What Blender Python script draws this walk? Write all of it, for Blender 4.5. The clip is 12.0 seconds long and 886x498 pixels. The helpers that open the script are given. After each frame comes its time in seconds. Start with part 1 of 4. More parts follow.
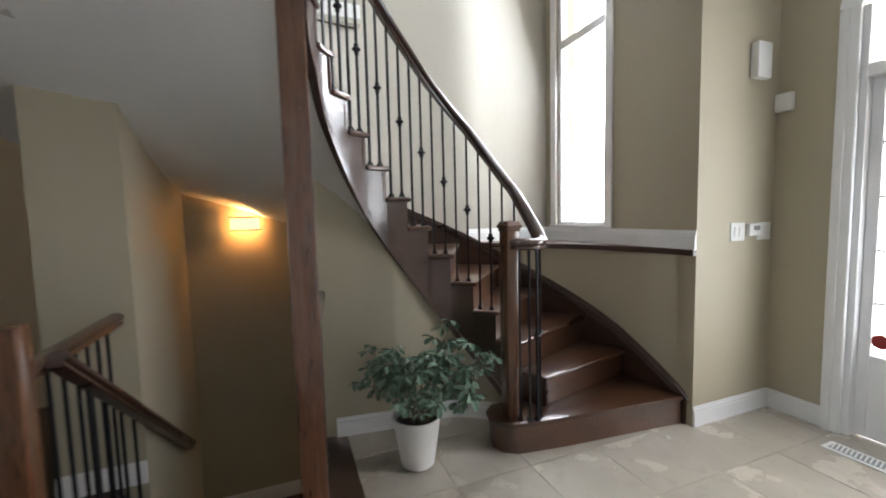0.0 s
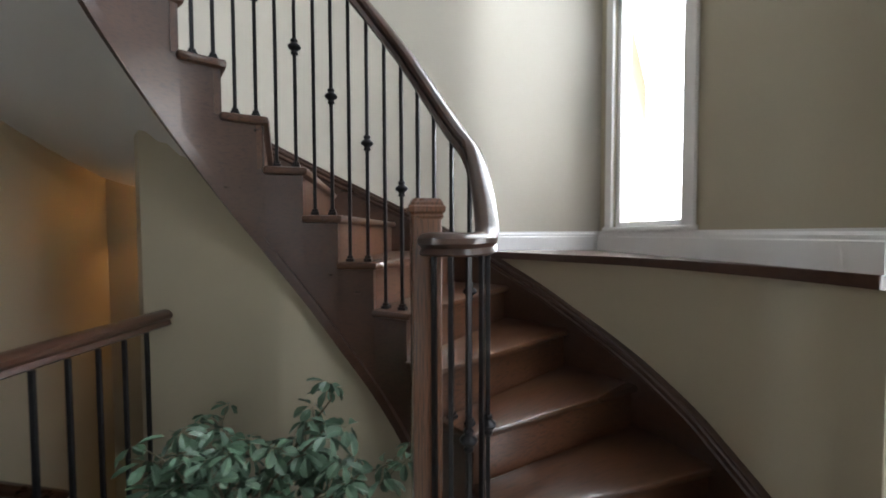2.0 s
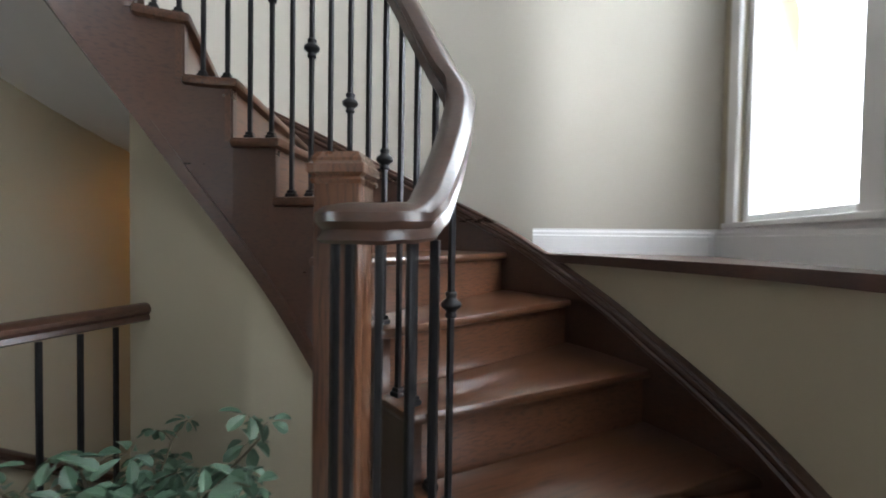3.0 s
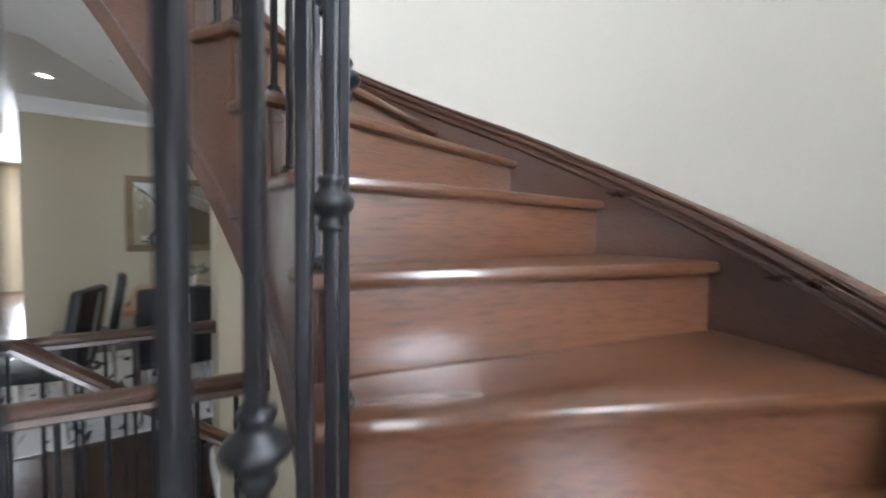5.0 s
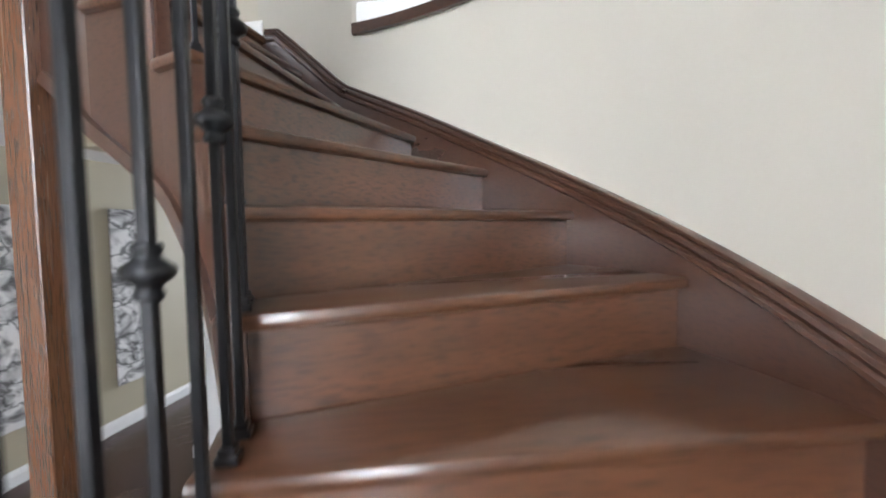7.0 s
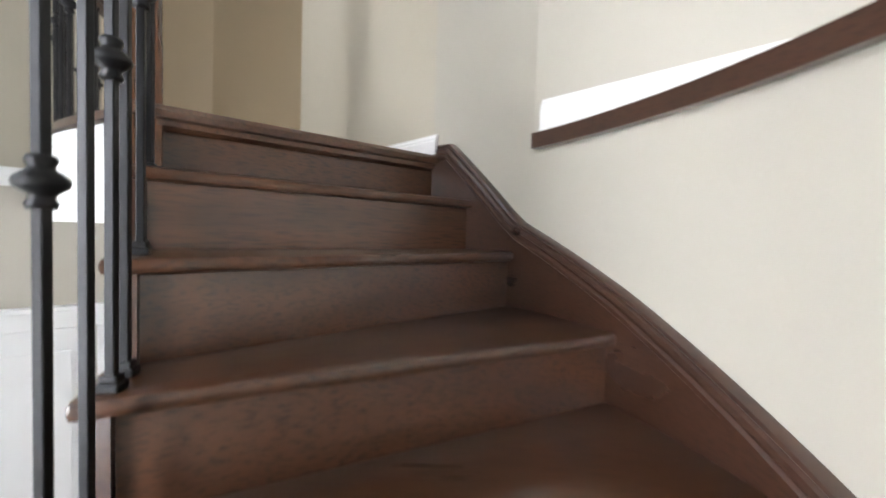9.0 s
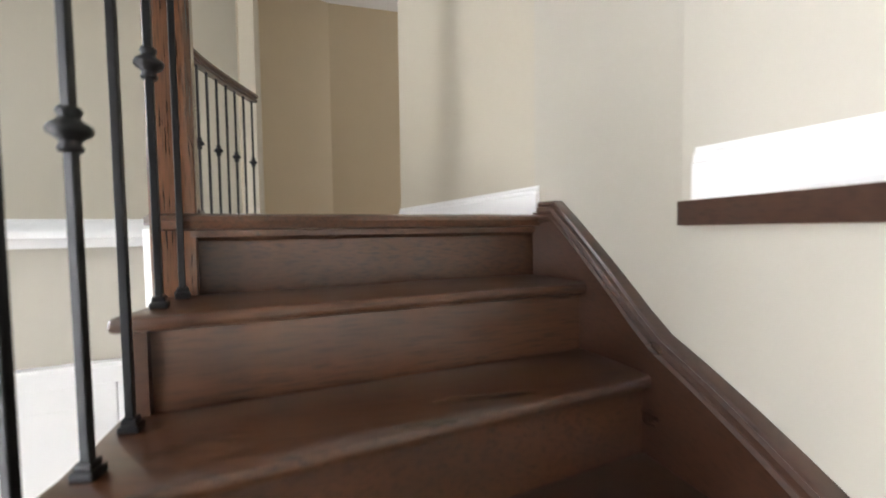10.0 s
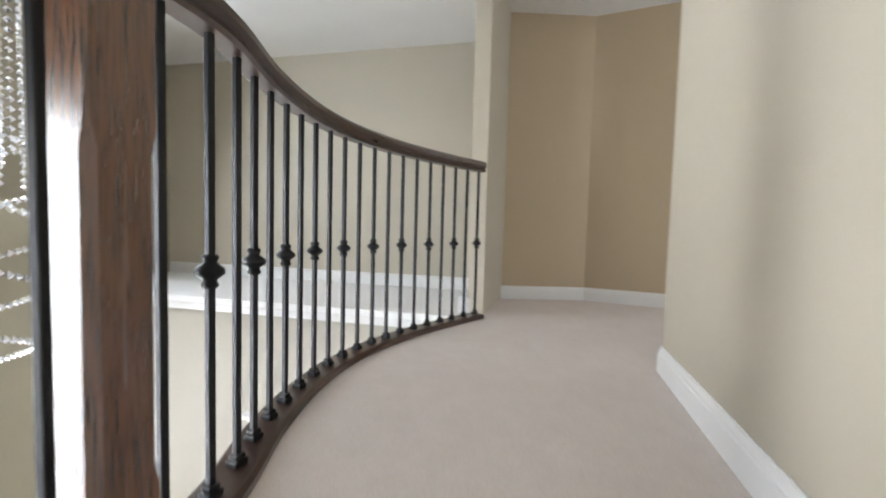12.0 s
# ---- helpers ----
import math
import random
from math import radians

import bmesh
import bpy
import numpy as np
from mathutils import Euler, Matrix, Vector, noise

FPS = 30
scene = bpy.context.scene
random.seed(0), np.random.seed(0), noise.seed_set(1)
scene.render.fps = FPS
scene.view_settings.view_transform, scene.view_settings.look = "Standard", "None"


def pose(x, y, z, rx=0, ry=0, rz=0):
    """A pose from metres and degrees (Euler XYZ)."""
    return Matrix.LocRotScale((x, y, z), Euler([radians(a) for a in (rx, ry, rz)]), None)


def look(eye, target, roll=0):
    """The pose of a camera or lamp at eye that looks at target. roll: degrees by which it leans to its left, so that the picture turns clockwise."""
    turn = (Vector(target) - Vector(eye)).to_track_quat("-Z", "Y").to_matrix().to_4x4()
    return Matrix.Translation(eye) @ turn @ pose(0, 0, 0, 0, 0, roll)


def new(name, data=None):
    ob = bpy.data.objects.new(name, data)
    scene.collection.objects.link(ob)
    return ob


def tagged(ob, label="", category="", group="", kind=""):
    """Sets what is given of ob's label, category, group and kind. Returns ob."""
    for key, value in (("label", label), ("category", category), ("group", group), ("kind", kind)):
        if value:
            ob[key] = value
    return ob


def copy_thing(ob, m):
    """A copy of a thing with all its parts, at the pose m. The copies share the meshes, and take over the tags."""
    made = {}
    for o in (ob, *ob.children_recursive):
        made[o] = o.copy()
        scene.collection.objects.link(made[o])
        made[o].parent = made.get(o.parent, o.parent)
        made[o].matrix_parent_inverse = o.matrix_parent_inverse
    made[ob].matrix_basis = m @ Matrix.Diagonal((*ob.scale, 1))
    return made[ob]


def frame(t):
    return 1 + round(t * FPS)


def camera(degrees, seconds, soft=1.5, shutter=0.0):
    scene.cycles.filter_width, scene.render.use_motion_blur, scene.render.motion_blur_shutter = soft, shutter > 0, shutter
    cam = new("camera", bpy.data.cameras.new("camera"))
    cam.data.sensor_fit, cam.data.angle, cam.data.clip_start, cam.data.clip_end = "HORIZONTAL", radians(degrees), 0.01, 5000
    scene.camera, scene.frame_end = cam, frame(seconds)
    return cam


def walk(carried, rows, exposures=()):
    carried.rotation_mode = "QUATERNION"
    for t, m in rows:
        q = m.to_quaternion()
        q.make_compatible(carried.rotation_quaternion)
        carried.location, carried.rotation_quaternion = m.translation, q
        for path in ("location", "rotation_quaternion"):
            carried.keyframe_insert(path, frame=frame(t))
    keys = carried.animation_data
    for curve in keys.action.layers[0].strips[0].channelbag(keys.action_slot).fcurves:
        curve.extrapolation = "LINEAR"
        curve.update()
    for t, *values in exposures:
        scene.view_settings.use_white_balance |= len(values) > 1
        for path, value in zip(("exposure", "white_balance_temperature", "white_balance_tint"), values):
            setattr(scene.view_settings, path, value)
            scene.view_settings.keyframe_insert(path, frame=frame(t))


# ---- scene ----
cam = camera(95.0, 12.0, 1.8, 0.5)
PATH = [
    (0, pose(0.708, -0.012, 1.391, 85.39, 0, 16.89) @ pose(0, 0, 0, 0, 0, -1.42)),
    (0.5, pose(0.816, 0.338, 1.358, 86.01, 0, 17.25) @ pose(0, 0, 0, 0, 0, -1.08)),
    (1, pose(0.913, 0.678, 1.330, 86.91, 0, 20.01) @ pose(0, 0, 0, 0, 0, -1.27)),
    (1.5, pose(1.010, 1.031, 1.302, 87.04, 0, 25.47) @ pose(0, 0, 0, 0, 0, -0.36)),
    (2, pose(1.076, 1.373, 1.254, 87.81, 0, 32.44) @ pose(0, 0, 0, 0, 0, -0.21)),
    (2.5, pose(1.119, 1.682, 1.227, 87.79, 0, 40.58) @ pose(0, 0, 0, 0, 0, 0.61)),
    (2.7, pose(1.115, 1.805, 1.202, 88.21, 0, 43.83) @ pose(0, 0, 0, 0, 0, 0.77)),
    (4.3, pose(0.737, 2.631, 1.209, 87.85, 0, 75.64) @ pose(0, 0, 0, 0, 0, 0.32)),
    (4.5, pose(0.673, 2.684, 1.252, 87.95, 0, 80.96) @ pose(0, 0, 0, 0, 0, 0.19)),
    (5, pose(0.516, 2.794, 1.398, 87.84, 0, 93.79) @ pose(0, 0, 0, 0, 0, 0.52)),
    (5.5, pose(0.364, 2.928, 1.583, 87.98, 0, 108.76) @ pose(0, 0, 0, 0, 0, 1.08)),
    (6, pose(0.152, 2.990, 1.731, 87.80, 0, 119.80) @ pose(0, 0, 0, 0, 0, 0.77)),
    (6.5, pose(-0.052, 2.995, 1.879, 87.78, 0, 128.36) @ pose(0, 0, 0, 0, 0, 0.30)),
    (7, pose(-0.244, 2.962, 2.043, 86.78, 0, 136.69) @ pose(0, 0, 0, 0, 0, -0.78)),
    (7.2, pose(-0.326, 2.940, 2.118, 86.54, 0, 139.57) @ pose(0, 0, 0, 0, 0, -1.41)),
    (9, pose(-0.919, 2.454, 2.715, 87.89, 0, 173.63) @ pose(0, 0, 0, 0, 0, 1.67)),
    (9.5, pose(-0.981, 2.271, 2.857, 87.71, 0, 183.59) @ pose(0, 0, 0, 0, 0, 1.35)),
    (10, pose(-1.046, 2.076, 2.999, 87.35, 0, 192.05) @ pose(0, 0, 0, 0, 0, -0.75)),
    (10.5, pose(-1.074, 1.878, 3.130, 87.17, 0, 200.94) @ pose(0, 0, 0, 0, 0, -1.68)),
    (11, pose(-1.061, 1.667, 3.283, 86.78, 0, 210.53) @ pose(0, 0, 0, 0, 0, -1.75)),
    (11.5, pose(-1.013, 1.451, 3.449, 86.66, 0, 220.67) @ pose(0, 0, 0, 0, 0, -0.59)),
    (12, pose(-0.909, 1.226, 3.577, 86.88, 0, 231.03) @ pose(0, 0, 0, 0, 0, 1.57)),
]
walk(cam, PATH, exposures=[(0.0, 0.38, 6300, 12), (0.6, 0.3, 6300, 12), (2.5, 0.12, 6200, 11), (4.5, 0.86, 5900, 11), (5.2, 0.96, 5900, 11), (6.0, 0.93, 6000, 11), (7.0, 0.68, 6150, 13), (9.0, 0.78, 6350, 13), (10.8, 0.95, 6650, 14), (12.0, 0.97, 6300, 12)])

# ---- world and lights ----
world = bpy.data.worlds.new("sky")
scene.world = world
world.use_nodes = True
wn = world.node_tree.nodes
sky = wn.new("ShaderNodeTexSky")
sky.sky_type, sky.sun_disc = "NISHITA", False
sky.sun_elevation, sky.sun_rotation = radians(40), radians(60)
wn["Background"].inputs["Strength"].default_value = 0.12
world.node_tree.links.new(sky.outputs["Color"], wn["Background"].inputs["Color"])
def window_or_fill_lamp(eye, target, wide, high, watts, color=(0.88, 0.95, 1.0)):
    """Area lamp for sky light at a window or door, and for added fill without one."""
    ob = new("window_or_fill_light", bpy.data.lights.new("window_or_fill_light", "AREA"))
    ob.data.shape, ob.data.size, ob.data.size_y, ob.data.energy, ob.data.color = "RECTANGLE", wide, high, watts, color
    ob.matrix_world = look(eye, target)
    return ob


sun = new("sun", bpy.data.lights.new("sun", "SUN"))
sun.data.energy, sun.data.angle, sun.data.color = 1.2, radians(12), (1, 0.96, 0.9)
sun.matrix_world = pose(0, 0, 12, 48, 0, 150)

# ---- plan: a spiral stair about C, house axes U (to the front door) and V (back into the foyer) ----
C = Vector((0.285, 1.864, 0))
AXIS = radians(38)
U = Vector((math.cos(AXIS), math.sin(AXIS), 0))
V = Vector((math.sin(AXIS), -math.cos(AXIS), 0))
FLOOR, UPPER, TOP, LOW = 0.0, 3.04, 5.18, -2.75
CEIL = 2.86
RISE = [0.19 * k for k in range(17)]
OUT = [43, 43, 56.6, 69.2, 81.8, 94.9, 106.7, 119.5, 131.5, 143.3, 156.1, 168.6, 180.7, 192.6, 206, 212.9, 220]
INN = [45, 45, 64, 78, 90, 101.2, 112, 122.4, 132, 142, 152, 161.3, 170.8, 180.2, 190, 211, 229]
R_OUT = 1.85


def hp(u, v, z=0.0):
    """House axes to the world."""
    p = C + U * u + V * v
    return Vector((p.x, p.y, z))


def pol(r, a, z=0.0):
    a = radians(a)
    return Vector((C.x + r * math.cos(a), C.y + r * math.sin(a), z))


def interp(x, xs, ys):
    return float(np.interp(x, xs, ys))


def ro(a):
    """Radius of the outer stair wall, tighter at the foot and again at the landing."""
    return interp(a, (39, 56, 70, 82, 95, 107, 119.5, 131.5, 156, 168.6, 180.7, 192.6, 204, 213, 222), (1.56, 1.572, 1.615, 1.63, 1.725, 1.80, 1.868, 1.895, 1.912, 1.905, 1.872, 1.835, 1.808, 1.79, 1.785))


def ri(a):
    """Radius of the open string, straightened towards the post of the landing."""
    return interp(a, (60, 95, 112, 145, 160, 170, 180, 190, 211, 229, 240), (0.73, 0.755, 0.80, 0.815, 0.805, 0.79, 0.78, 0.75, 0.715, 0.78, 0.80))


def rt(a):
    """Radius of the tread ends, which overhang the open string."""
    return ri(a) - 0.022


def line_out(a):
    """Height of the nosing line on the wall side, at an angle."""
    return interp(a, OUT[1:], RISE[1:])


def line_in(a):
    return interp(a, INN[1:], RISE[1:])


LAMPS = (
    (hp(1.60, -1.14, 2.75), hp(0.0, -0.9, 2.3), 0.48, 2.7, 45),
    (hp(2.35, 0.93, 1.3), hp(0.0, 0.9, 1.0), 0.8, 1.5, 13),
    # assumed window above the door, out of view; wall_door is solid there
    (hp(2.25, 1.25, 4.1), hp(0.0, 0.9, 3.4), 1.9, 1.8, 50),
    # living room fill, added; wall_far has no window behind it
    (hp(-11.8, 0.6, 1.6), hp(-4.0, 0.9, 1.2), 3.0, 1.8, 560),
    # added fill for the upper hall, no source known
    (hp(-4.1, 2.25, 4.2), hp(-1.8, 2.6, 3.4), 0.9, 1.2, 11),
    # second added fill for the living room; wall_far_side has no opening
    (hp(-8.5, -4.9, 1.6), hp(-8.0, 0.0, 1.0), 2.4, 1.8, 110),
)
for eye, target, wide, high, watts in LAMPS:
    window_or_fill_lamp(eye, target, wide, high, watts)
sconce_lamp = new("sconce_light", bpy.data.lights.new("sconce_light", "POINT"))
sconce_lamp.data.energy, sconce_lamp.data.color, sconce_lamp.data.shadow_soft_size = 5.2, (1.0, 0.46, 0.13), 0.03
sconce_lamp.matrix_world = Matrix.Translation(hp(-1.12, -1.83, 1.375))

# ---- materials ----
def material(name, color, rough=0.5, metal=0.0, grain=None, bump=0.0, vary=0.06, scale=3.0, spec=0.5, coat=0.0, stretch=None, obvary=0.0, coat_rough=0.15, fine_by=22):
    m = bpy.data.materials.new(name)
    m.use_nodes = True
    nt = m.node_tree
    n, l = nt.nodes, nt.links
    b = n["Principled BSDF"]
    b.inputs["Roughness"].default_value, b.inputs["Metallic"].default_value = rough, metal
    b.inputs["Specular IOR Level"].default_value = spec
    b.inputs["Coat Weight"].default_value = coat
    b.inputs["Coat Roughness"].default_value = coat_rough
    co = n.new("ShaderNodeTexCoord")
    mp = n.new("ShaderNodeMapping")
    l.new(co.outputs["Object"], mp.inputs["Vector"])
    if stretch:
        mp.inputs["Scale"].default_value = stretch
    if obvary:
        oi = n.new("ShaderNodeObjectInfo")
        sc = n.new("ShaderNodeVectorMath")
        sc.operation = "SCALE"
        sc.inputs[0].default_value = (9.0, 17.0, 13.0)
        l.new(oi.outputs["Random"], sc.inputs["Scale"])
        l.new(sc.outputs["Vector"], mp.inputs["Location"])
    big = n.new("ShaderNodeTexNoise")
    big.inputs["Scale"].default_value, big.inputs["Detail"].default_value = scale, 6
    l.new(mp.outputs["Vector"], big.inputs["Vector"])
    mix = n.new("ShaderNodeMix")
    mix.data_type = "RGBA"
    dark = tuple(max(0.0, c * (1 - 2 * vary)) for c in color)
    light = tuple(min(1.0, c * (1 + 2 * vary)) for c in color)
    mix.inputs[6].default_value, mix.inputs[7].default_value = (*dark, 1), (*light, 1)
    l.new(big.outputs["Fac"], mix.inputs[0])
    out = mix.outputs[2]
    fine = n.new("ShaderNodeTexNoise")
    fine.inputs["Scale"].default_value, fine.inputs["Detail"].default_value = scale * fine_by, 4
    l.new(mp.outputs["Vector"], fine.inputs["Vector"])
    if grain:
        g = n.new("ShaderNodeMix")
        g.data_type = "RGBA"
        ramp = n.new("ShaderNodeMapRange")
        ramp.inputs["From Min"].default_value, ramp.inputs["From Max"].default_value = 0.48, 0.68
        l.new(fine.outputs["Fac"], ramp.inputs["Value"])
        g.inputs[7].default_value = (*grain, 1)
        l.new(ramp.outputs["Result"], g.inputs[0])
        l.new(out, g.inputs[6])
        out = g.outputs[2]
    if obvary:
        info = n.new("ShaderNodeObjectInfo")
        hs = n.new("ShaderNodeHueSaturation")
        mr = n.new("ShaderNodeMapRange")
        mr.inputs["To Min"].default_value, mr.inputs["To Max"].default_value = 1 - obvary, 1 + obvary
        l.new(info.outputs["Random"], mr.inputs["Value"])
        l.new(mr.outputs["Result"], hs.inputs["Value"])
        l.new(out, hs.inputs["Color"])
        out = hs.outputs["Color"]
    l.new(out, b.inputs["Base Color"])
    rr = n.new("ShaderNodeMapRange")
    rr.inputs["To Min"].default_value, rr.inputs["To Max"].default_value = max(0.02, rough - 0.08), min(1, rough + 0.08)
    l.new(big.outputs["Fac"], rr.inputs["Value"])
    l.new(rr.outputs["Result"], b.inputs["Roughness"])
    if bump:
        bp = n.new("ShaderNodeBump")
        bp.inputs["Strength"].default_value, bp.inputs["Distance"].default_value = bump, 0.002
        l.new(fine.outputs["Fac"], bp.inputs["Height"])
        l.new(bp.outputs["Normal"], b.inputs["Normal"])
    return m


def glow(name, color, strength):
    m = bpy.data.materials.new(name)
    m.use_nodes = True
    b = m.node_tree.nodes["Principled BSDF"]
    b.inputs["Base Color"].default_value = (*color, 1)
    b.inputs["Emission Color"].default_value = (*color, 1)
    b.inputs["Emission Strength"].default_value = strength
    return m


PAINT = material("tan_wall_paint", (0.425, 0.38, 0.28), 0.55, bump=0.12, vary=0.02, scale=2.2)
PAINT_DEEP = material("deep_tan_wall_paint", (0.50, 0.405, 0.275), 0.55, bump=0.12, vary=0.02, scale=2.2)
TAN = material("warm_tan_wall_paint", (0.49, 0.447, 0.36), 0.55, bump=0.12, vary=0.02, scale=2.2)
CREAM = material("cream_wall_paint", (0.475, 0.446, 0.382), 0.5, bump=0.12, vary=0.02, scale=2.2)
WHITE = material("white_trim_paint", (0.8, 0.8, 0.8), 0.35, vary=0.015, scale=5)
CEILING = material("ceiling_paint", (0.72, 0.71, 0.69), 0.8, bump=0.3, vary=0.02, scale=4)
OAK = material("dark_stained_oak", (0.050, 0.021, 0.012), 0.30, grain=(0.032, 0.013, 0.008), bump=0.08, vary=0.2, scale=2.2, stretch=(1.0, 1.0, 3.0), coat=0.8, spec=0.6, coat_rough=0.2)
OAK_STEP = material("dark_stained_oak_steps", (0.086, 0.034, 0.0155), 0.36, grain=(0.030, 0.0115, 0.006), bump=0.06, vary=0.42, scale=1.8, stretch=(0.3, 4.0, 5.0), coat=0.9, spec=0.6, obvary=0.16, coat_rough=0.2)
OAK_TREAD = material("polished_oak_treads", (0.062, 0.024, 0.0105), 0.30, grain=(0.022, 0.0085, 0.0045), bump=0.02, vary=0.34, scale=1.8, stretch=(0.3, 4.0, 5.0), coat=0.7, spec=0.5, obvary=0.14, coat_rough=0.12)
OAK_POST = material("stained_oak_post", (0.118, 0.049, 0.023), 0.26, grain=(0.038, 0.016, 0.009), bump=0.08, vary=0.16, scale=2.5, stretch=(5.0, 5.0, 0.22), coat=0.7, spec=0.6, coat_rough=0.2)
IRON = material("wrought_iron", (0.018, 0.018, 0.02), 0.38, metal=0.6, bump=0.15, vary=0.1, scale=12)
TILE = material("beige_floor_tile", (0.44, 0.395, 0.335), 0.26, grain=(0.40, 0.36, 0.305), bump=0.02, vary=0.10, scale=3.5, obvary=0.03, fine_by=4)
GROUT = material("grout", (0.35, 0.32, 0.28), 0.8, vary=0.05, scale=20)
BOARD = material("dark_hardwood_floor", (0.045, 0.02, 0.014), 0.25, grain=(0.025, 0.011, 0.008), bump=0.2, vary=0.25, scale=2.0, stretch=(1, 8, 1), obvary=0.2)
CARPET = material("beige_carpet", (0.70, 0.63, 0.59), 0.95, grain=(0.60, 0.535, 0.495), bump=0.9, vary=0.04, scale=14, spec=0.1)
POT = material("white_pot_plastic", (0.8, 0.8, 0.79), 0.3, vary=0.01, scale=4)
SOIL = material("potting_soil", (0.03, 0.022, 0.015), 0.95, bump=1.0, vary=0.3, scale=40)
LEAF = material("leaf", (0.075, 0.135, 0.085), 0.4, vary=0.35, scale=18, bump=0.2)
STEM = material("plant_stem", (0.10, 0.085, 0.05), 0.7, vary=0.2, scale=20)
PLASTIC = material("white_plastic", (0.78, 0.78, 0.76), 0.35, vary=0.01, scale=6)
GREY = material("grey_marking", (0.25, 0.25, 0.25), 0.5, vary=0.02, scale=6)
OUTSIDE = glow("bright_daylight", (1.0, 1.0, 1.0), 7.0)
PORCH = glow("porch_daylight", (1.0, 1.0, 1.0), 4.0)
LAMP_GLASS = glow("lit_amber_glass", (1.0, 0.72, 0.36), 1.3)


# ---- mesh helpers ----
def mesh_of(bm, name, smooth=False):
    me = bpy.data.meshes.new(name)
    bmesh.ops.recalc_face_normals(bm, faces=bm.faces[:])
    bm.to_mesh(me)
    bm.free()
    if smooth:
        for p in me.polygons:
            p.use_smooth = True
    return me


def auto_smooth(me, angle=35):
    for p in me.polygons:
        p.use_smooth = True
    me.set_sharp_from_angle(angle=radians(angle))


def part(name, bm, mat, parent, label="", smooth=True):
    me = mesh_of(bm, name)
    if smooth:
        auto_smooth(me)
    me.materials.append(mat)
    ob = new(name, me)
    if parent:
        ob.parent = parent
    if label:
        ob["label"] = label
    return ob


def thing(name, label, category, group="", kind="", at=None):
    ob = new(name)
    ob.empty_display_size = 0.1
    if at is not None:
        ob.matrix_basis = at
    return tagged(ob, label, category, group, kind)


def prism(pts, z0, z1, bevel=0.0, bm=None):
    """A solid over a plan outline; z0, z1 may be lists."""
    bm = bm or bmesh.new()
    n = len(pts)
    zz0 = z0 if isinstance(z0, (list, tuple)) else [z0] * n
    zz1 = z1 if isinstance(z1, (list, tuple)) else [z1] * n
    lo = [bm.verts.new((p[0], p[1], z)) for p, z in zip(pts, zz0)]
    hi = [bm.verts.new((p[0], p[1], z)) for p, z in zip(pts, zz1)]
    bm.faces.new(lo[::-1])
    top = bm.faces.new(hi)
    for i in range(n):
        j = (i + 1) % n
        bm.faces.new((lo[i], lo[j], hi[j], hi[i]))
    if bevel:
        bmesh.ops.recalc_face_normals(bm, faces=bm.faces[:])
        bmesh.ops.bevel(bm, geom=[e for e in bm.edges], offset=bevel, segments=2, affect="EDGES", profile=0.5, clamp_overlap=True)
    return bm


def box(sx, sy, sz, m=None, bevel=0.0, bm=None):
    bm = bm or bmesh.new()
    r = bmesh.ops.create_cube(bm, size=1.0, matrix=(m or Matrix()) @ Matrix.Diagonal((sx, sy, sz, 1)))
    if bevel:
        es = list({e for v in r["verts"] for e in v.link_edges})
        bmesh.ops.bevel(bm, geom=es, offset=bevel, segments=2, affect="EDGES", profile=0.5, clamp_overlap=True)
    return bm


def lathe(profile, seg=24, bm=None, m=None):
    bm = bm or bmesh.new()
    m = m or Matrix()
    rings = []
    for r, z in profile:
        if r < 1e-5:
            rings.append([bm.verts.new(m @ Vector((0, 0, z)))])
        else:
            rings.append([bm.verts.new(m @ Vector((r * math.cos(2 * math.pi * i / seg), r * math.sin(2 * math.pi * i / seg), z))) for i in range(seg)])
    for a, b in zip(rings, rings[1:]):
        for i in range(seg):
            j = (i + 1) % seg
            vs = [a[i % len(a)], a[j % len(a)], b[j % len(b)], b[i % len(b)]]
            vs = [v for k, v in enumerate(vs) if v not in vs[:k]]
            if len(vs) > 2:
                bm.faces.new(vs)
    return bm


def sweep(path, profile, bm=None, closed=False):
    """Carries a closed outline (side, up) along a line, kept upright."""
    bm = bm or bmesh.new()
    rings, n = [], len(path)
    for i, p in enumerate(path):
        a = path[i - 1] if i else path[0]
        b = path[i + 1] if i < n - 1 else path[-1]
        d = (b - a)
        flat = Vector((d.x, d.y, 0))
        side = Vector((d.y, -d.x, 0)).normalized() if flat.length > 1e-6 else Vector((1, 0, 0))
        up = side.cross(d).normalized()
        rings.append([bm.verts.new(p + side * s + up * h) for s, h in profile])
    for a, b in zip(rings, rings[1:]):
        for i in range(len(profile)):
            j = (i + 1) % len(profile)
            bm.faces.new((a[i], a[j], b[j], b[i]))
    bm.faces.new(rings[0])
    bm.faces.new(rings[-1][::-1])
    return bm


def smooth_line(pts, per=8):
    out = []
    q = [2 * pts[0] - pts[1]] + list(pts) + [2 * pts[-1] - pts[-2]]
    for i in range(1, len(q) - 2):
        for k in range(per):
            t = k / per
            a, b, c, d = q[i - 1], q[i], q[i + 1], q[i + 2]
            out.append(0.5 * (2 * b + (c - a) * t + (2 * a - 5 * b + 4 * c - d) * t * t + (3 * b - a - 3 * c + d) * t ** 3))
    out.append(Vector(pts[-1]))
    return out


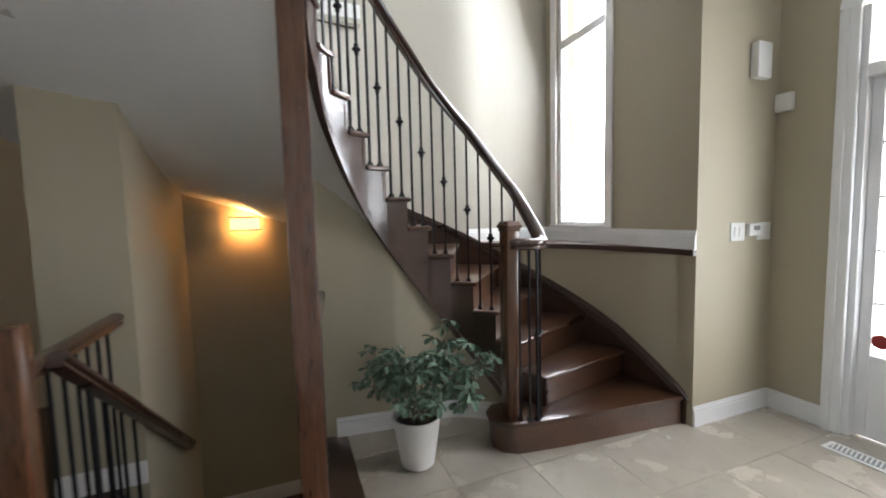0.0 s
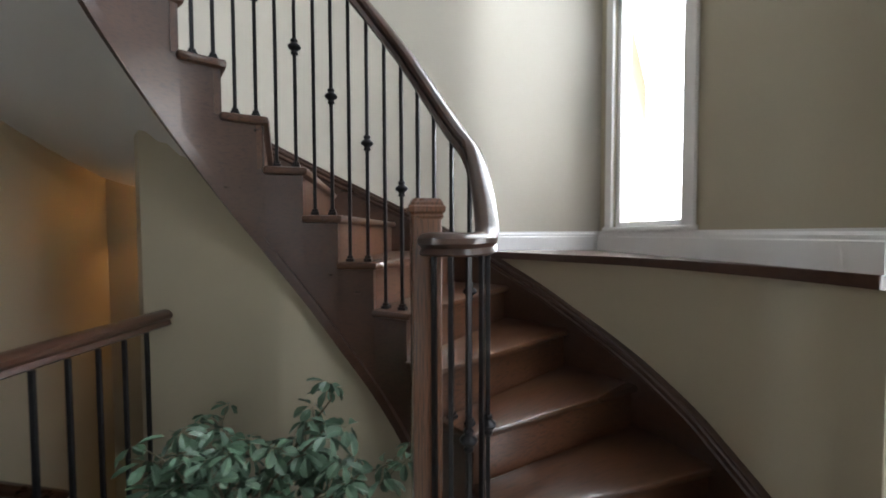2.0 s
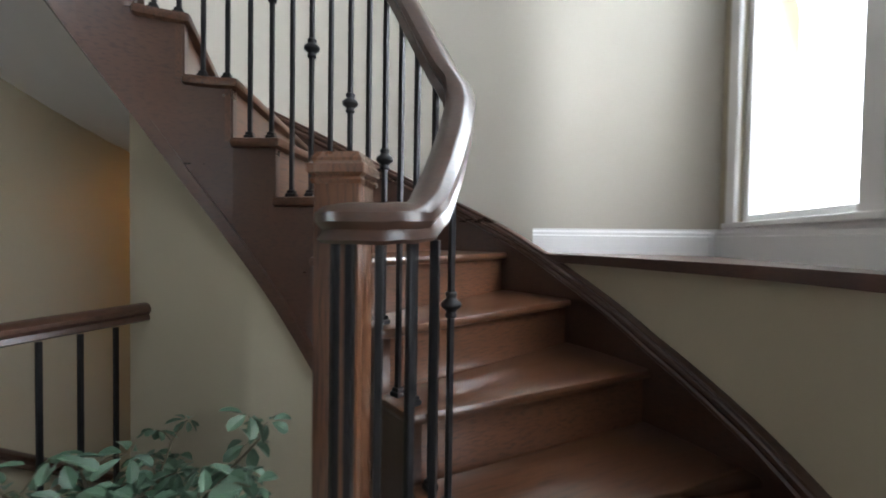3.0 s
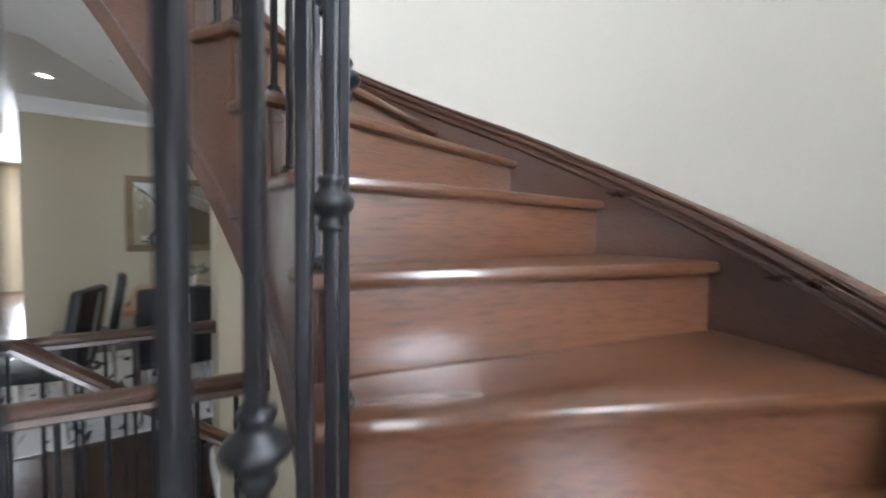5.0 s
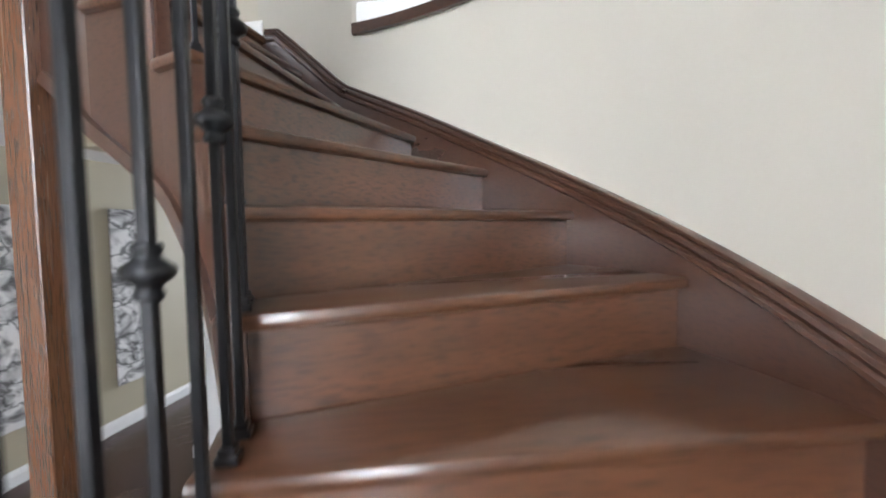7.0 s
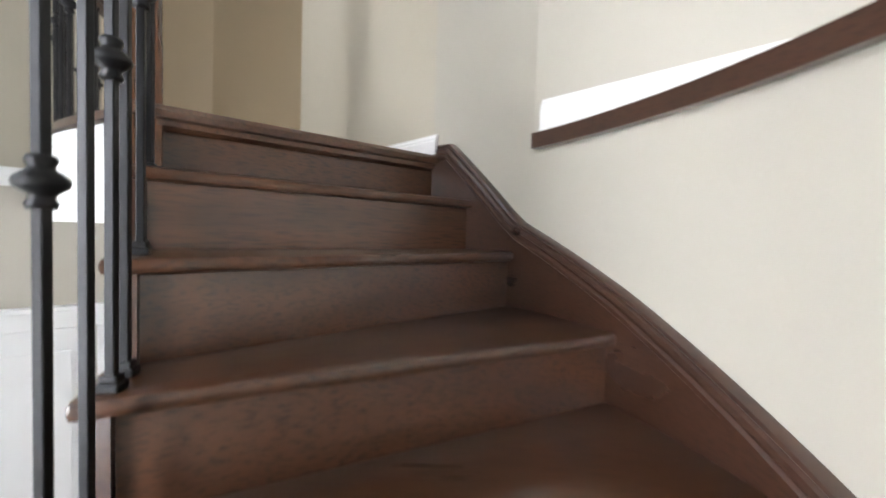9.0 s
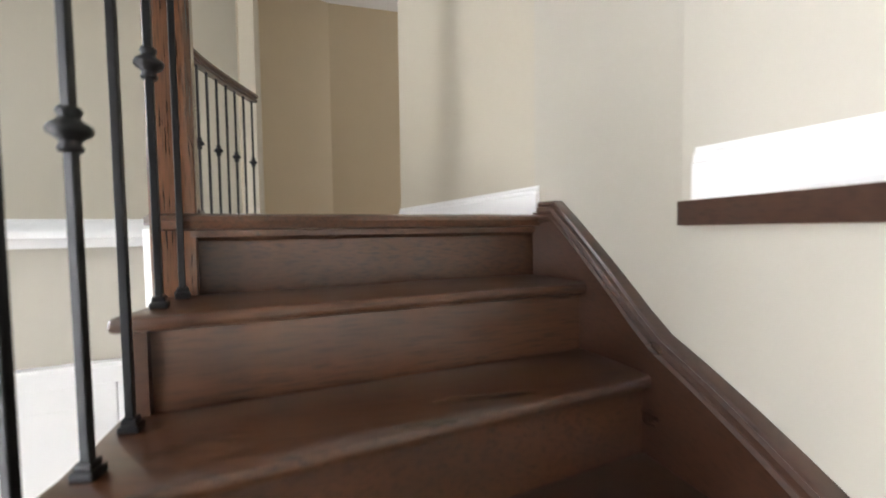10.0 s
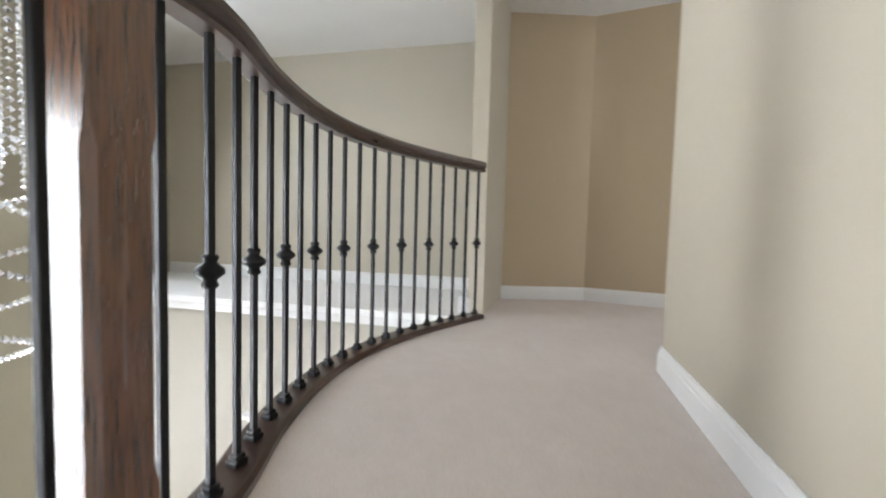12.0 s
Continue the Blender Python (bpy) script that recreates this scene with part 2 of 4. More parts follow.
def wall(name, a, b, z0, z1, th, mat, holes=(), label=""):
    """A wall whose seen face runs from a to b; its thickness lies to the right of that line. holes: (from, to, low, high) along it."""
    d = Vector((b[0] - a[0], b[1] - a[1], 0))
    ln = d.length
    d.normalize()
    nrm = Vector((d.y, -d.x, 0))
    xs = sorted({0.0, ln, *[h[0] for h in holes], *[h[1] for h in holes]})
    zs = sorted({z0, z1, *[h[2] for h in holes], *[h[3] for h in holes]})
    bm = bmesh.new()
    cache = {}

    def vert(x, z, k):
        key = (round(x, 4), round(z, 4), k)
        if key not in cache:
            p = Vector((a[0], a[1], 0)) + d * x + nrm * (th * k)
            cache[key] = bm.verts.new((p.x, p.y, z))
        return cache[key]

    solid = {}
    for i in range(len(xs) - 1):
        for j in range(len(zs) - 1):
            cx, cz = (xs[i] + xs[i + 1]) / 2, (zs[j] + zs[j + 1]) / 2
            solid[i, j] = not any(h[0] < cx < h[1] and h[2] < cz < h[3] for h in holes)
    for (i, j), ok in solid.items():
        if not ok:
            continue
        x0, x1, y0, y1 = xs[i], xs[i + 1], zs[j], zs[j + 1]
        bm.faces.new([vert(x0, y0, 0), vert(x1, y0, 0), vert(x1, y1, 0), vert(x0, y1, 0)])
        bm.faces.new([vert(x0, y0, 1), vert(x0, y1, 1), vert(x1, y1, 1), vert(x1, y0, 1)])
        for di, dj, e in ((-1, 0, ((x0, y0), (x0, y1))), (1, 0, ((x1, y0), (x1, y1))), (0, -1, ((x0, y0), (x1, y0))), (0, 1, ((x0, y1), (x1, y1)))):
            if not solid.get((i + di, j + dj), False):
                (p, q), (r, s) = e
                bm.faces.new([vert(p, q, 0), vert(r, s, 0), vert(r, s, 1), vert(p, q, 1)])
    ob = part(name, bm, mat, None, smooth=False)
    return tagged(ob, label or "tan painted plaster wall", "wall", kind="structure")


def arc_wall(name, r0, r1, a0, a1, z0, z1, mat, label, steps=40):
    """A curved wall along the outside of the stair, r0 to r1 behind its face; z0 and z1 may be functions of the angle."""
    bm = bmesh.new()
    f0 = z0 if callable(z0) else (lambda a: z0)
    f1 = z1 if callable(z1) else (lambda a: z1)
    rows = []
    for i in range(steps + 1):
        a = a0 + (a1 - a0) * i / steps
        rows.append([bm.verts.new(pol(ro(a) + r, a, z)) for r, z in ((r0, f0(a)), (r1, f0(a)), (r1, f1(a)), (r0, f1(a)))])
    for p, q in zip(rows, rows[1:]):
        for i in range(4):
            j = (i + 1) % 4
            bm.faces.new((p[i], p[j], q[j], q[i]))
    bm.faces.new(rows[0])
    bm.faces.new(rows[-1][::-1])
    ob = part(name, bm, mat, None)
    return tagged(ob, label, "wall", kind="structure")


def slab(name, pts, z0, z1, mat, label, category):
    return tagged(part(name, prism(pts, z0, z1), mat, None, smooth=False), label, category, kind="structure")


def skirting(name, pts, z, h=0.12, t=0.016, label="white painted moulded baseboard"):
    """Moulded board along a line of plan points, on its left side."""
    prof = [(0, 0), (-t, 0), (-t, h * 0.7), (-t * 0.75, h * 0.74), (-t * 0.75, h * 0.84), (-t * 0.3, h * 0.93), (-t * 0.3, h), (0, h)]
    path = [Vector((p[0], p[1], z)) for p in pts]
    return tagged(part(name, sweep(path, prof), WHITE, None, smooth=False), label, "baseboard", kind="structure")


# ---- large structure ----

# floors
slab("floor_sub", [hp(-0.52, -2.4), hp(2.44, -2.4), hp(2.44, 2.45), hp(-0.52, 2.45)], FLOOR - 0.3, FLOOR - 0.012, GROUT, "grey grout bed under the foyer tiles", "floor")
slab("floor_wood", [hp(-12.5, -6.0), hp(-1.69, -6.0), hp(-1.69, 0.30), hp(-0.52, 0.30), hp(-0.52, 6.2), hp(-12.5, 6.2)], FLOOR - 0.3, FLOOR - 0.002, BOARD, "dark brown hardwood floor", "floor")
slab("floor_strip", [hp(-0.74, -0.88), hp(-0.52, -0.84), hp(-0.52, 0.30), hp(-0.80, 0.30)], FLOOR - 0.3, FLOOR + 0.001, OAK, "dark wooden edging beside the stairwell", "floor")
# dark board colour stands for the lack of light down the stairwell
slab("floor_basement", [hp(-2.2, -3.0), hp(0.2, -3.0), hp(0.2, 1.0), hp(-2.2, 1.0)], LOW - 0.1, LOW, BOARD, "basement floor coloured dark for the unlit stairwell", "floor")

# foyer walls
K = hp(1.555, -0.04)
N = hp(1.584, -1.64)
wall("wall_window", K, N, 1.0, TOP, 0.2, PAINT, [(0.785, 1.43, 1.285, 4.3)])
wall("wall_switches", hp(2.29, -0.04), K, FLOOR, TOP, 0.2, PAINT)
wall("wall_door", hp(2.29, 2.28), hp(2.29, -0.04), FLOOR, TOP, 0.2, PAINT, [(0.58, 1.95, FLOOR, 2.84)])
wall("wall_back", hp(-0.92, 2.28), hp(2.29, 2.28), FLOOR, UPPER - 0.06, 0.2, CREAM)
wall("wall_ledge_end", hp(2.48, 3.33), hp(2.48, 2.28), UPPER - 0.2, TOP, 0.2, PAINT)
wall("wall_back_upper", hp(-1.40, 3.33), hp(2.68, 3.33), UPPER - 0.2, TOP, 0.2, TAN)
slab("ledge_back", [hp(-0.90, 2.25), hp(2.50, 2.25), hp(2.50, 3.33), hp(-0.90, 3.33)], UPPER - 0.08, UPPER - 0.02, WHITE, "white painted deep ledge above the foyer", "ledge")
# stair walls
arc_wall("wall_stair_outer", 0.0, 0.15, 131, 221, lambda a: line_out(a) - 0.45, 3.006, CREAM, "curved cream wall round the stair", 48)
arc_wall("wall_stair_upper_a", 0.0, 0.15, 131, 133.5, 3.006, TOP, CREAM, "curved cream wall round the stair", 8)
arc_wall("wall_stair_upper_b", 0.0, 0.15, 203.6, 221, 3.006, TOP, CREAM, "curved cream wall round the stair", 10)
# square corner of the house above the round wall, with a ledge in it
wall("wall_corner_a", hp(-0.15, -1.79), hp(-1.74, -1.79), 3.006, TOP, 0.12, CREAM)
wall("wall_corner_b", hp(-1.74, -1.79), hp(-1.74, -0.44), 3.006, TOP, 0.12, CREAM)
slab("ledge_corner", [pol(ro(a) - 0.005, a) for a in np.linspace(133, 203.6, 36)] + [hp(-1.74, -1.79)], 3.008, 3.043, OAK, "dark wooden ledge in the corner above the stair wall", "ledge")
half = np.linspace(39.6, 122, 40)
bm = bmesh.new()
rows = [[bm.verts.new(pol(ro(a) + d, a, z)) for d, z in ((0.0, FLOOR), (0.1, FLOOR), (0.1, 1.105), (0.0, 1.105))] for a in half]
for p, q in zip(rows, rows[1:]):
    for i in range(4):
        bm.faces.new((p[i], p[(i + 1) % 4], q[(i + 1) % 4], q[i]))
bm.faces.new(rows[0]), bm.faces.new(rows[-1][::-1])
tagged(part("wall_half", bm, PAINT, None), "low curved tan wall beside the first steps", "wall", kind="structure")
BULGE = smooth_line([N, Vector((0.30, 4.025, 0)), Vector((0.06, 3.88, 0)), Vector((-0.182, 3.712, 0)), pol(1.882, 114), pol(1.887, 123), pol(ro(133), 133), pol(ro(144), 144)], 6)[:-6]
bm = bmesh.new()
rows = []
for i, p in enumerate(BULGE):
    d = (BULGE[min(i + 1, len(BULGE) - 1)] - BULGE[max(i - 1, 0)]).normalized()
    o = Vector((d.y, -d.x, 0)) * 0.15
    rows.append([bm.verts.new((p.x, p.y, 0.9)), bm.verts.new((p.x + o.x, p.y + o.y, 0.9)), bm.verts.new((p.x + o.x, p.y + o.y, TOP)), bm.verts.new((p.x, p.y, TOP))])
for p, q in zip(rows, rows[1:]):
    for i in range(4):
        bm.faces.new((p[i], p[(i + 1) % 4], q[(i + 1) % 4], q[i]))
bm.faces.new(rows[0]), bm.faces.new(rows[-1][::-1])
tagged(part("wall_niche", bm, CREAM, None), "cream wall curving into the window niche", "wall", kind="structure")
nb = [pol(ro(a) - 0.03, a) for a in np.linspace(39.6, 99.5, 28)] + BULGE[::-1][13:] + [K]
slab("ledge_niche", nb, 1.105, 1.143, OAK, "dark wooden ledge below the tall window", "ledge")
# wall under the stair, bent away to the stairwell
under = [pol(ri(a) + 0.02, a) for a in np.linspace(62, 142, 30)] + [hp(-0.58, -0.85), hp(-0.74, -0.89)]
bm = bmesh.new()
rows = []
for p in under:
    d = (p - Vector((C.x, C.y, 0)))
    a = math.degrees(math.atan2(d.y, d.x)) % 360
    o = d.normalized() * 0.1
    rows.append([bm.verts.new((p.x, p.y, LOW)), bm.verts.new((p.x + o.x, p.y + o.y, LOW)), bm.verts.new((p.x + o.x, p.y + o.y, line_in(a) - 0.45)), bm.verts.new((p.x, p.y, line_in(a) - 0.45))])
for p, q in zip(rows, rows[1:]):
    for i in range(4):
        bm.faces.new((p[i], p[(i + 1) % 4], q[(i + 1) % 4], q[i]))
bm.faces.new(rows[0]), bm.faces.new(rows[-1][::-1])
tagged(part("wall_under_stair", bm, PAINT, None), "tan painted wall under the curved stair", "wall", kind="structure")
skirting("baseboard_under_stair", under[2:-1], FLOOR)
# stairwell walls
wall("wall_sconce", hp(-0.2, -1.90), hp(-1.57, -1.90), LOW, 2.6, 0.15, PAINT)
wall("wall_well_side", hp(-1.55, -1.90), hp(-1.58, -0.80), LOW, 2.02, 0.15, PAINT)
wall("wall_well_jog", hp(-1.582, -0.80), hp(-1.97, -0.80), FLOOR, 2.12, 0.15, PAINT)
skirting("baseboard_jog", [hp(-1.582, -0.80), hp(-1.97, -0.80)], FLOOR, 0.12)
wall("wall_dining_side", hp(-2.0, -2.2), hp(-5.6, -2.2), FLOOR, CEIL, 0.15, PAINT_DEEP)
wall("wall_well_front", hp(-1.69, 0.30), hp(-0.80, 0.30), LOW, FLOOR - 0.3, 0.1, PAINT)
wall("wall_well_left", hp(-1.69, -0.80), hp(-1.69, 0.30), LOW, FLOOR - 0.003, 0.1, PAINT)
wall("wall_well_right", hp(-0.80, 0.30), hp(-0.74, -0.88), LOW, FLOOR - 0.3, 0.05, PAINT)
# soffit below the stair
bm = bmesh.new()
rows = []
for a in np.linspace(120, 229, 36):
    rows.append([bm.verts.new(pol(r, a, z)) for r, z in ((ri(a) + 0.01, line_in(a) - 0.50), (R_OUT, line_out(a) - 0.46), (2.75, line_out(a) - 0.46), (2.75, line_out(a) - 0.42), (R_OUT, line_out(a) - 0.42), (ri(a) + 0.01, line_in(a) - 0.46))])
for p, q in zip(rows, rows[1:]):
    for i in range(6):
        bm.faces.new((p[i], p[(i + 1) % 6], q[(i + 1) % 6], q[i]))
bm.faces.new(rows[0]), bm.faces.new(rows[-1][::-1])
tagged(part("ceiling_soffit", bm, CEILING, None), "white plastered sloping soffit under the stair", "ceiling", kind="structure")
# upper hall
RAIL = smooth_line([Vector((-0.206, 1.243, 0)), Vector((-0.072, 1.084, 0)), Vector((0.16, 0.928, 0)), Vector((0.388, 0.727, 0)), Vector((0.565, 0.49, 0)), Vector((0.70, 0.18, 0)), Vector((0.785, -0.18, 0)), Vector((0.83, -0.46, 0))], 6)
land = [pol(ro(220), 221.2), Vector((-0.244, -0.417, 0)), hp(-4.2, 1.45), hp(-4.2, 3.5), hp(-0.90, 3.5), hp(-0.90, 2.29)] + [p for p in RAIL[::-1]] + [pol(0.82, 232)]
slab("floor_upper", land, UPPER - 0.30, UPPER, CARPET, "pale beige carpet of the upper landing", "floor")
W0, W1 = pol(ro(220), 220), Vector((-0.244, -0.417, 0))
wall("wall_upper_side", W0, W1, UPPER, TOP, 0.12, TAN)
wall("wall_upper_turn", W1, hp(-4.2, 1.45), UPPER, TOP, 0.12, PAINT_DEEP)
wall("wall_upper_stub", hp(-0.98, 2.90), hp(-0.92, 2.28), UPPER - 0.3, TOP, -0.10, TAN)
wall("wall_upper_end_a", hp(-1.70, 3.06), hp(-0.94, 2.853), UPPER, TOP, 0.12, PAINT_DEEP)
wall("wall_upper_end_b", hp(-4.0, 2.62), hp(-1.70, 3.06), UPPER, TOP, 0.12, PAINT_DEEP)
slab("ceiling_upper", [hp(-12.5, -6), hp(4.5, -6), hp(4.5, 6.2), hp(-12.5, 6.2)], TOP, TOP + 0.2, CEILING, "white painted ceiling over the stair hall", "ceiling")
# living and dining rooms
slab("ceiling_rooms", [hp(-12.5, -6), hp(-2.05, -6), hp(-2.05, 6.2), hp(-12.5, 6.2)], CEIL, CEIL + 0.15, CEILING, "white painted ceiling of the living rooms", "ceiling")
wall("wall_art", hp(-7.0, 2.72), hp(-0.7, 2.72), FLOOR, UPPER - 0.3, 0.15, PAINT)
wall("wall_mirror", hp(-5.6, -5.0), hp(-5.6, 0.75), FLOOR, CEIL, 0.15, PAINT)
wall("wall_far", hp(-12.3, -6.0), hp(-12.3, 6.2), FLOOR, TOP, 0.2, PAINT_DEEP)
wall("wall_far_side", hp(-1.9, -5.0), hp(-12.3, -5.0), FLOOR, TOP, 0.2, PAINT)

# ---- staircase ----
stair = thing("staircase", "curved dark-stained oak staircase winding up to the landing", "staircase")


def lengthwise(name, bm, mat, turn):
    """A piece of the stair with its own x axis along its length."""
    m = Matrix.Translation((C.x, C.y, 0)) @ pose(0, 0, 0, 0, 0, turn)
    bm.transform(m.inverted())
    ob = part(name, bm, mat, stair)
    ob.matrix_basis = m
    return ob


for k in range(1, 16):
    z = RISE[k]
    a0o, a0i = OUT[k], INN[k]
    a1o, a1i = OUT[k + 1] + 1.0, INN[k + 1] + 2.0
    if k == 1:
        front = [Vector(p) for p in ((0.25, 2.47, 0), (0.235, 2.37, 0), (0.272, 2.285, 0), (0.34, 2.245, 0), (0.42, 2.245, 0), (0.49, 2.28, 0), (0.70, 2.395, 0))] + [pol(1.55, 41)]
        ring = front + [pol(ro(a), a) for a in np.linspace(48, a1o, 4)] + [pol(ri(a) - 0.02, a) for a in np.linspace(a1i, 80, 3)]
        lengthwise("tread", prism(ring, z - 0.03, z, 0.008), OAK_TREAD, (a0i + a0o) / 2)
        inset = [p + (Vector((0.9, 2.9, 0)) - p).normalized() * 0.025 for p in front]
        lengthwise("riser", prism(inset + ring[len(front):], FLOOR, z - 0.03), OAK_STEP, 50)
        continue
    ring = [pol(rt(a0i), a0i), pol(ro(a0o), a0o)] + [pol(ro(a), a) for a in np.linspace(a0o, a1o, 4)[1:]] + [pol(rt(a), a) for a in np.linspace(a1i, a0i, 4)[:-1]]
    lengthwise("tread", prism(ring, z - 0.032, z, 0.012), OAK_TREAD, (a0i + a0o) / 2)
for k in range(2, 17):
    z = RISE[k]
    i0, o0 = pol(ri(INN[k]), INN[k]), pol(ro(OUT[k]), OUT[k])
    t = (o0 - i0).normalized()
    back = Vector((-t.y, t.x, 0))
    i0, o0 = i0 + back * 0.03, o0 + back * 0.03
    lengthwise("riser", prism([i0, o0, o0 + back * 0.018, i0 + back * 0.018], RISE[k - 1] - 0.012, z - 0.03), OAK_STEP, (INN[k] + OUT[k]) / 2)
# landing nosing with a moulding below
i0, o0 = pol(rt(229), 229), pol(ro(220), OUT[16])
part("landing_nosing", sweep([i0 + Vector((0, 0, UPPER)), o0 + Vector((0, 0, UPPER))], [(-0.08, 0.004), (0.0, 0.006), (0.022, 0.0), (0.026, -0.012), (0.02, -0.03), (0.0, -0.034), (0.0, -0.05), (-0.02, -0.06), (-0.08, -0.03)]), OAK_STEP, stair)


def string_board(name, r0, r1, a0, a1, low, high, steps=60):
    bm = bmesh.new()
    rows = []
    for i in range(steps + 1):
        a = a0 + (a1 - a0) * i / steps
        rows.append([bm.verts.new(pol(ro(a) + r, a, z)) for r, z in ((r0, low(a)), (r1, low(a)), (r1, high(a)), (r0, high(a)))])
    for p, q in zip(rows, rows[1:]):
        for i in range(4):
            bm.faces.new((p[i], p[(i + 1) % 4], q[(i + 1) % 4], q[i]))
    bm.faces.new(rows[0]), bm.faces.new(rows[-1][::-1])
    return part(name, bm, OAK, stair)


def skirt_top(a):
    return min(line_out(a) + 0.082, UPPER + 0.012) if a > 60 else interp(a, (39, 43, 60), (0.10, 0.20, line_out(60) + 0.082))


string_board("wall_string", -0.022, -0.001, 41, 220.5, lambda a: max(FLOOR, line_out(a) - 0.25), skirt_top, 90)
cap = [pol(ro(a) - 0.012, a, skirt_top(a)) for a in np.linspace(41, 219.4, 90)]
part("string_cap", sweep(cap, [(0.012, 0.034), (-0.010, 0.034), (-0.018, 0.030), (-0.020, 0.023), (-0.015, 0.018), (-0.023, 0.013), (-0.025, 0.002), (-0.017, -0.003), (-0.015, -0.011), (-0.022, -0.017), (-0.022, -0.027), (-0.012, -0.035), (0.012, -0.035)]), OAK, stair)
# cut string on the open side: stepped top, sloping foot, one solid
bm = bmesh.new()
rows = []
for k in range(2, 16):
    for i in range(5):
        a = INN[k] + 1.6 + (INN[k + 1] - INN[k]) * i / 4.0
        lo, hi = max(FLOOR, line_in(a) - 0.54), RISE[k] - 0.03
        rows.append([bm.verts.new(pol(r, a, z)) for r, z in ((ri(a), lo), (ri(a) + 0.03, lo), (ri(a) + 0.03, hi), (ri(a), hi))])
for p, q in zip(rows, rows[1:]):
    for i in range(4):
        bm.faces.new((p[i], p[(i + 1) % 4], q[(i + 1) % 4], q[i]))
bm.faces.new(rows[0]), bm.faces.new(rows[-1][::-1])
part("open_string", bm, OAK, stair)
edge = [pol(ri(a) - 0.006, a, max(FLOOR + 0.01, line_in(a) - 0.54)) for a in np.linspace(70, 228, 70)]
part("string_bead", sweep(edge, [(-0.012, -0.016), (0.010, -0.016), (0.014, -0.004), (0.014, 0.012), (0.008, 0.020), (-0.012, 0.020)]), OAK, stair)

# ---- railing of the stair ----


def r_bal(a):
    return rt(a) + 0.045


rail = thing("stair_railing", "dark oak handrail on black wrought iron balusters", "railing")
RAIL_PROFILE = [(-0.030, -0.022), (-0.022, -0.028), (0.022, -0.028), (0.030, -0.022), (0.022, -0.006), (0.034, 0.006), (0.034, 0.020), (0.022, 0.032), (0.0, 0.037), (-0.022, 0.032), (-0.034, 0.020), (-0.034, 0.006), (-0.022, -0.006)]


def rail_z(a):
    return line_in(a) + interp(a, (80, 104), (0.885, 0.938))


loop = [Vector((0.394, 2.35, 1.22)), Vector((0.46, 2.30, 1.22)), Vector((0.525, 2.302, 1.22)), Vector((0.562, 2.35, 1.222)), Vector((0.560, 2.42, 1.25))]
rail_path = smooth_line(loop + [pol(r_bal(a), a, rail_z(a)) for a in range(80, 222, 6)], 3) + [Vector((-0.206, 1.25, rail_z(226) + 0.03))]
part("handrail", sweep(rail_path, RAIL_PROFILE), OAK, rail)
nw = bmesh.new()
NEW = Matrix.Translation((0.394, 2.35, 0)) @ pose(0, 0, 0, 0, 0, 42)
box(0.086, 0.086, 1.12, NEW @ pose(0, 0, 0.19 + 0.56), 0.006, nw)
newel = part("newel", nw, OAK_POST, rail)
cap_bm = lathe([(0.0, -0.012), (0.062, -0.012), (0.067, -0.004), (0.062, 0.002), (0.072, 0.008), (0.074, 0.022), (0.066, 0.028), (0.064, 0.034), (0.054, 0.046), (0.0, 0.05)], 4, m=NEW @ pose(0, 0, 1.308, 0, 0, 45))
part("newel_cap", cap_bm, OAK_POST, newel, smooth=False)


def baluster_mesh(h, knuckle):
    bm = bmesh.new()
    box(0.0135, 0.0135, h, pose(0, 0, h / 2), 0.002, bm)
    return bm


def knuckle_mesh(z):
    s = [(0.0, -0.03), (0.013, -0.03), (0.015, -0.024), (0.012, -0.018), (0.013, -0.014), (0.024, -0.006), (0.026, 0.0), (0.024, 0.006), (0.013, 0.014), (0.012, 0.018), (0.015, 0.024), (0.013, 0.03), (0.0, 0.03)]
    return lathe([(r, z + h) for r, h in s], 10)


KN = mesh_of(knuckle_mesh(0), "knuckle", True)
KN.materials.append(IRON)
shoe_bm = bmesh.new()
box(0.032, 0.032, 0.014, pose(0, 0, 0.007), 0.003, shoe_bm)
box(0.024, 0.024, 0.012, pose(0, 0, 0.019), 0.003, shoe_bm)
SHOE = mesh_of(shoe_bm, "shoe")
SHOE.materials.append(IRON)


def baluster(parent, p, z0, z1, turn, kn):
    ob = part("baluster", baluster_mesh(z1 - z0, kn), IRON, parent, smooth=False)
    ob.matrix_basis = pose(p.x, p.y, z0, 0, 0, turn)
    s = new("shoe", SHOE)
    s.parent = ob
    if kn:
        c = new("knuckle", KN)
        c.parent = ob
        c.matrix_basis = pose(0, 0, kn)
    return ob


for k in range(3, 16):
    for i, f in enumerate((0.34, 0.84)):
        a = INN[k] + (INN[k + 1] - INN[k]) * f
        p = pol(r_bal(a), a)
        baluster(rail, p, RISE[k], rail_z(a) - 0.02, a, 0.0 if i else 0.48)
for i, (x, y) in enumerate(((0.455, 2.302), (0.51, 2.30), (0.55, 2.328), (0.563, 2.38), (0.553, 2.44))):
    baluster(rail, Vector((x, y, 0)), RISE[1], 1.20, 30 * i, 0.50 if i in (2, 4) else 0)

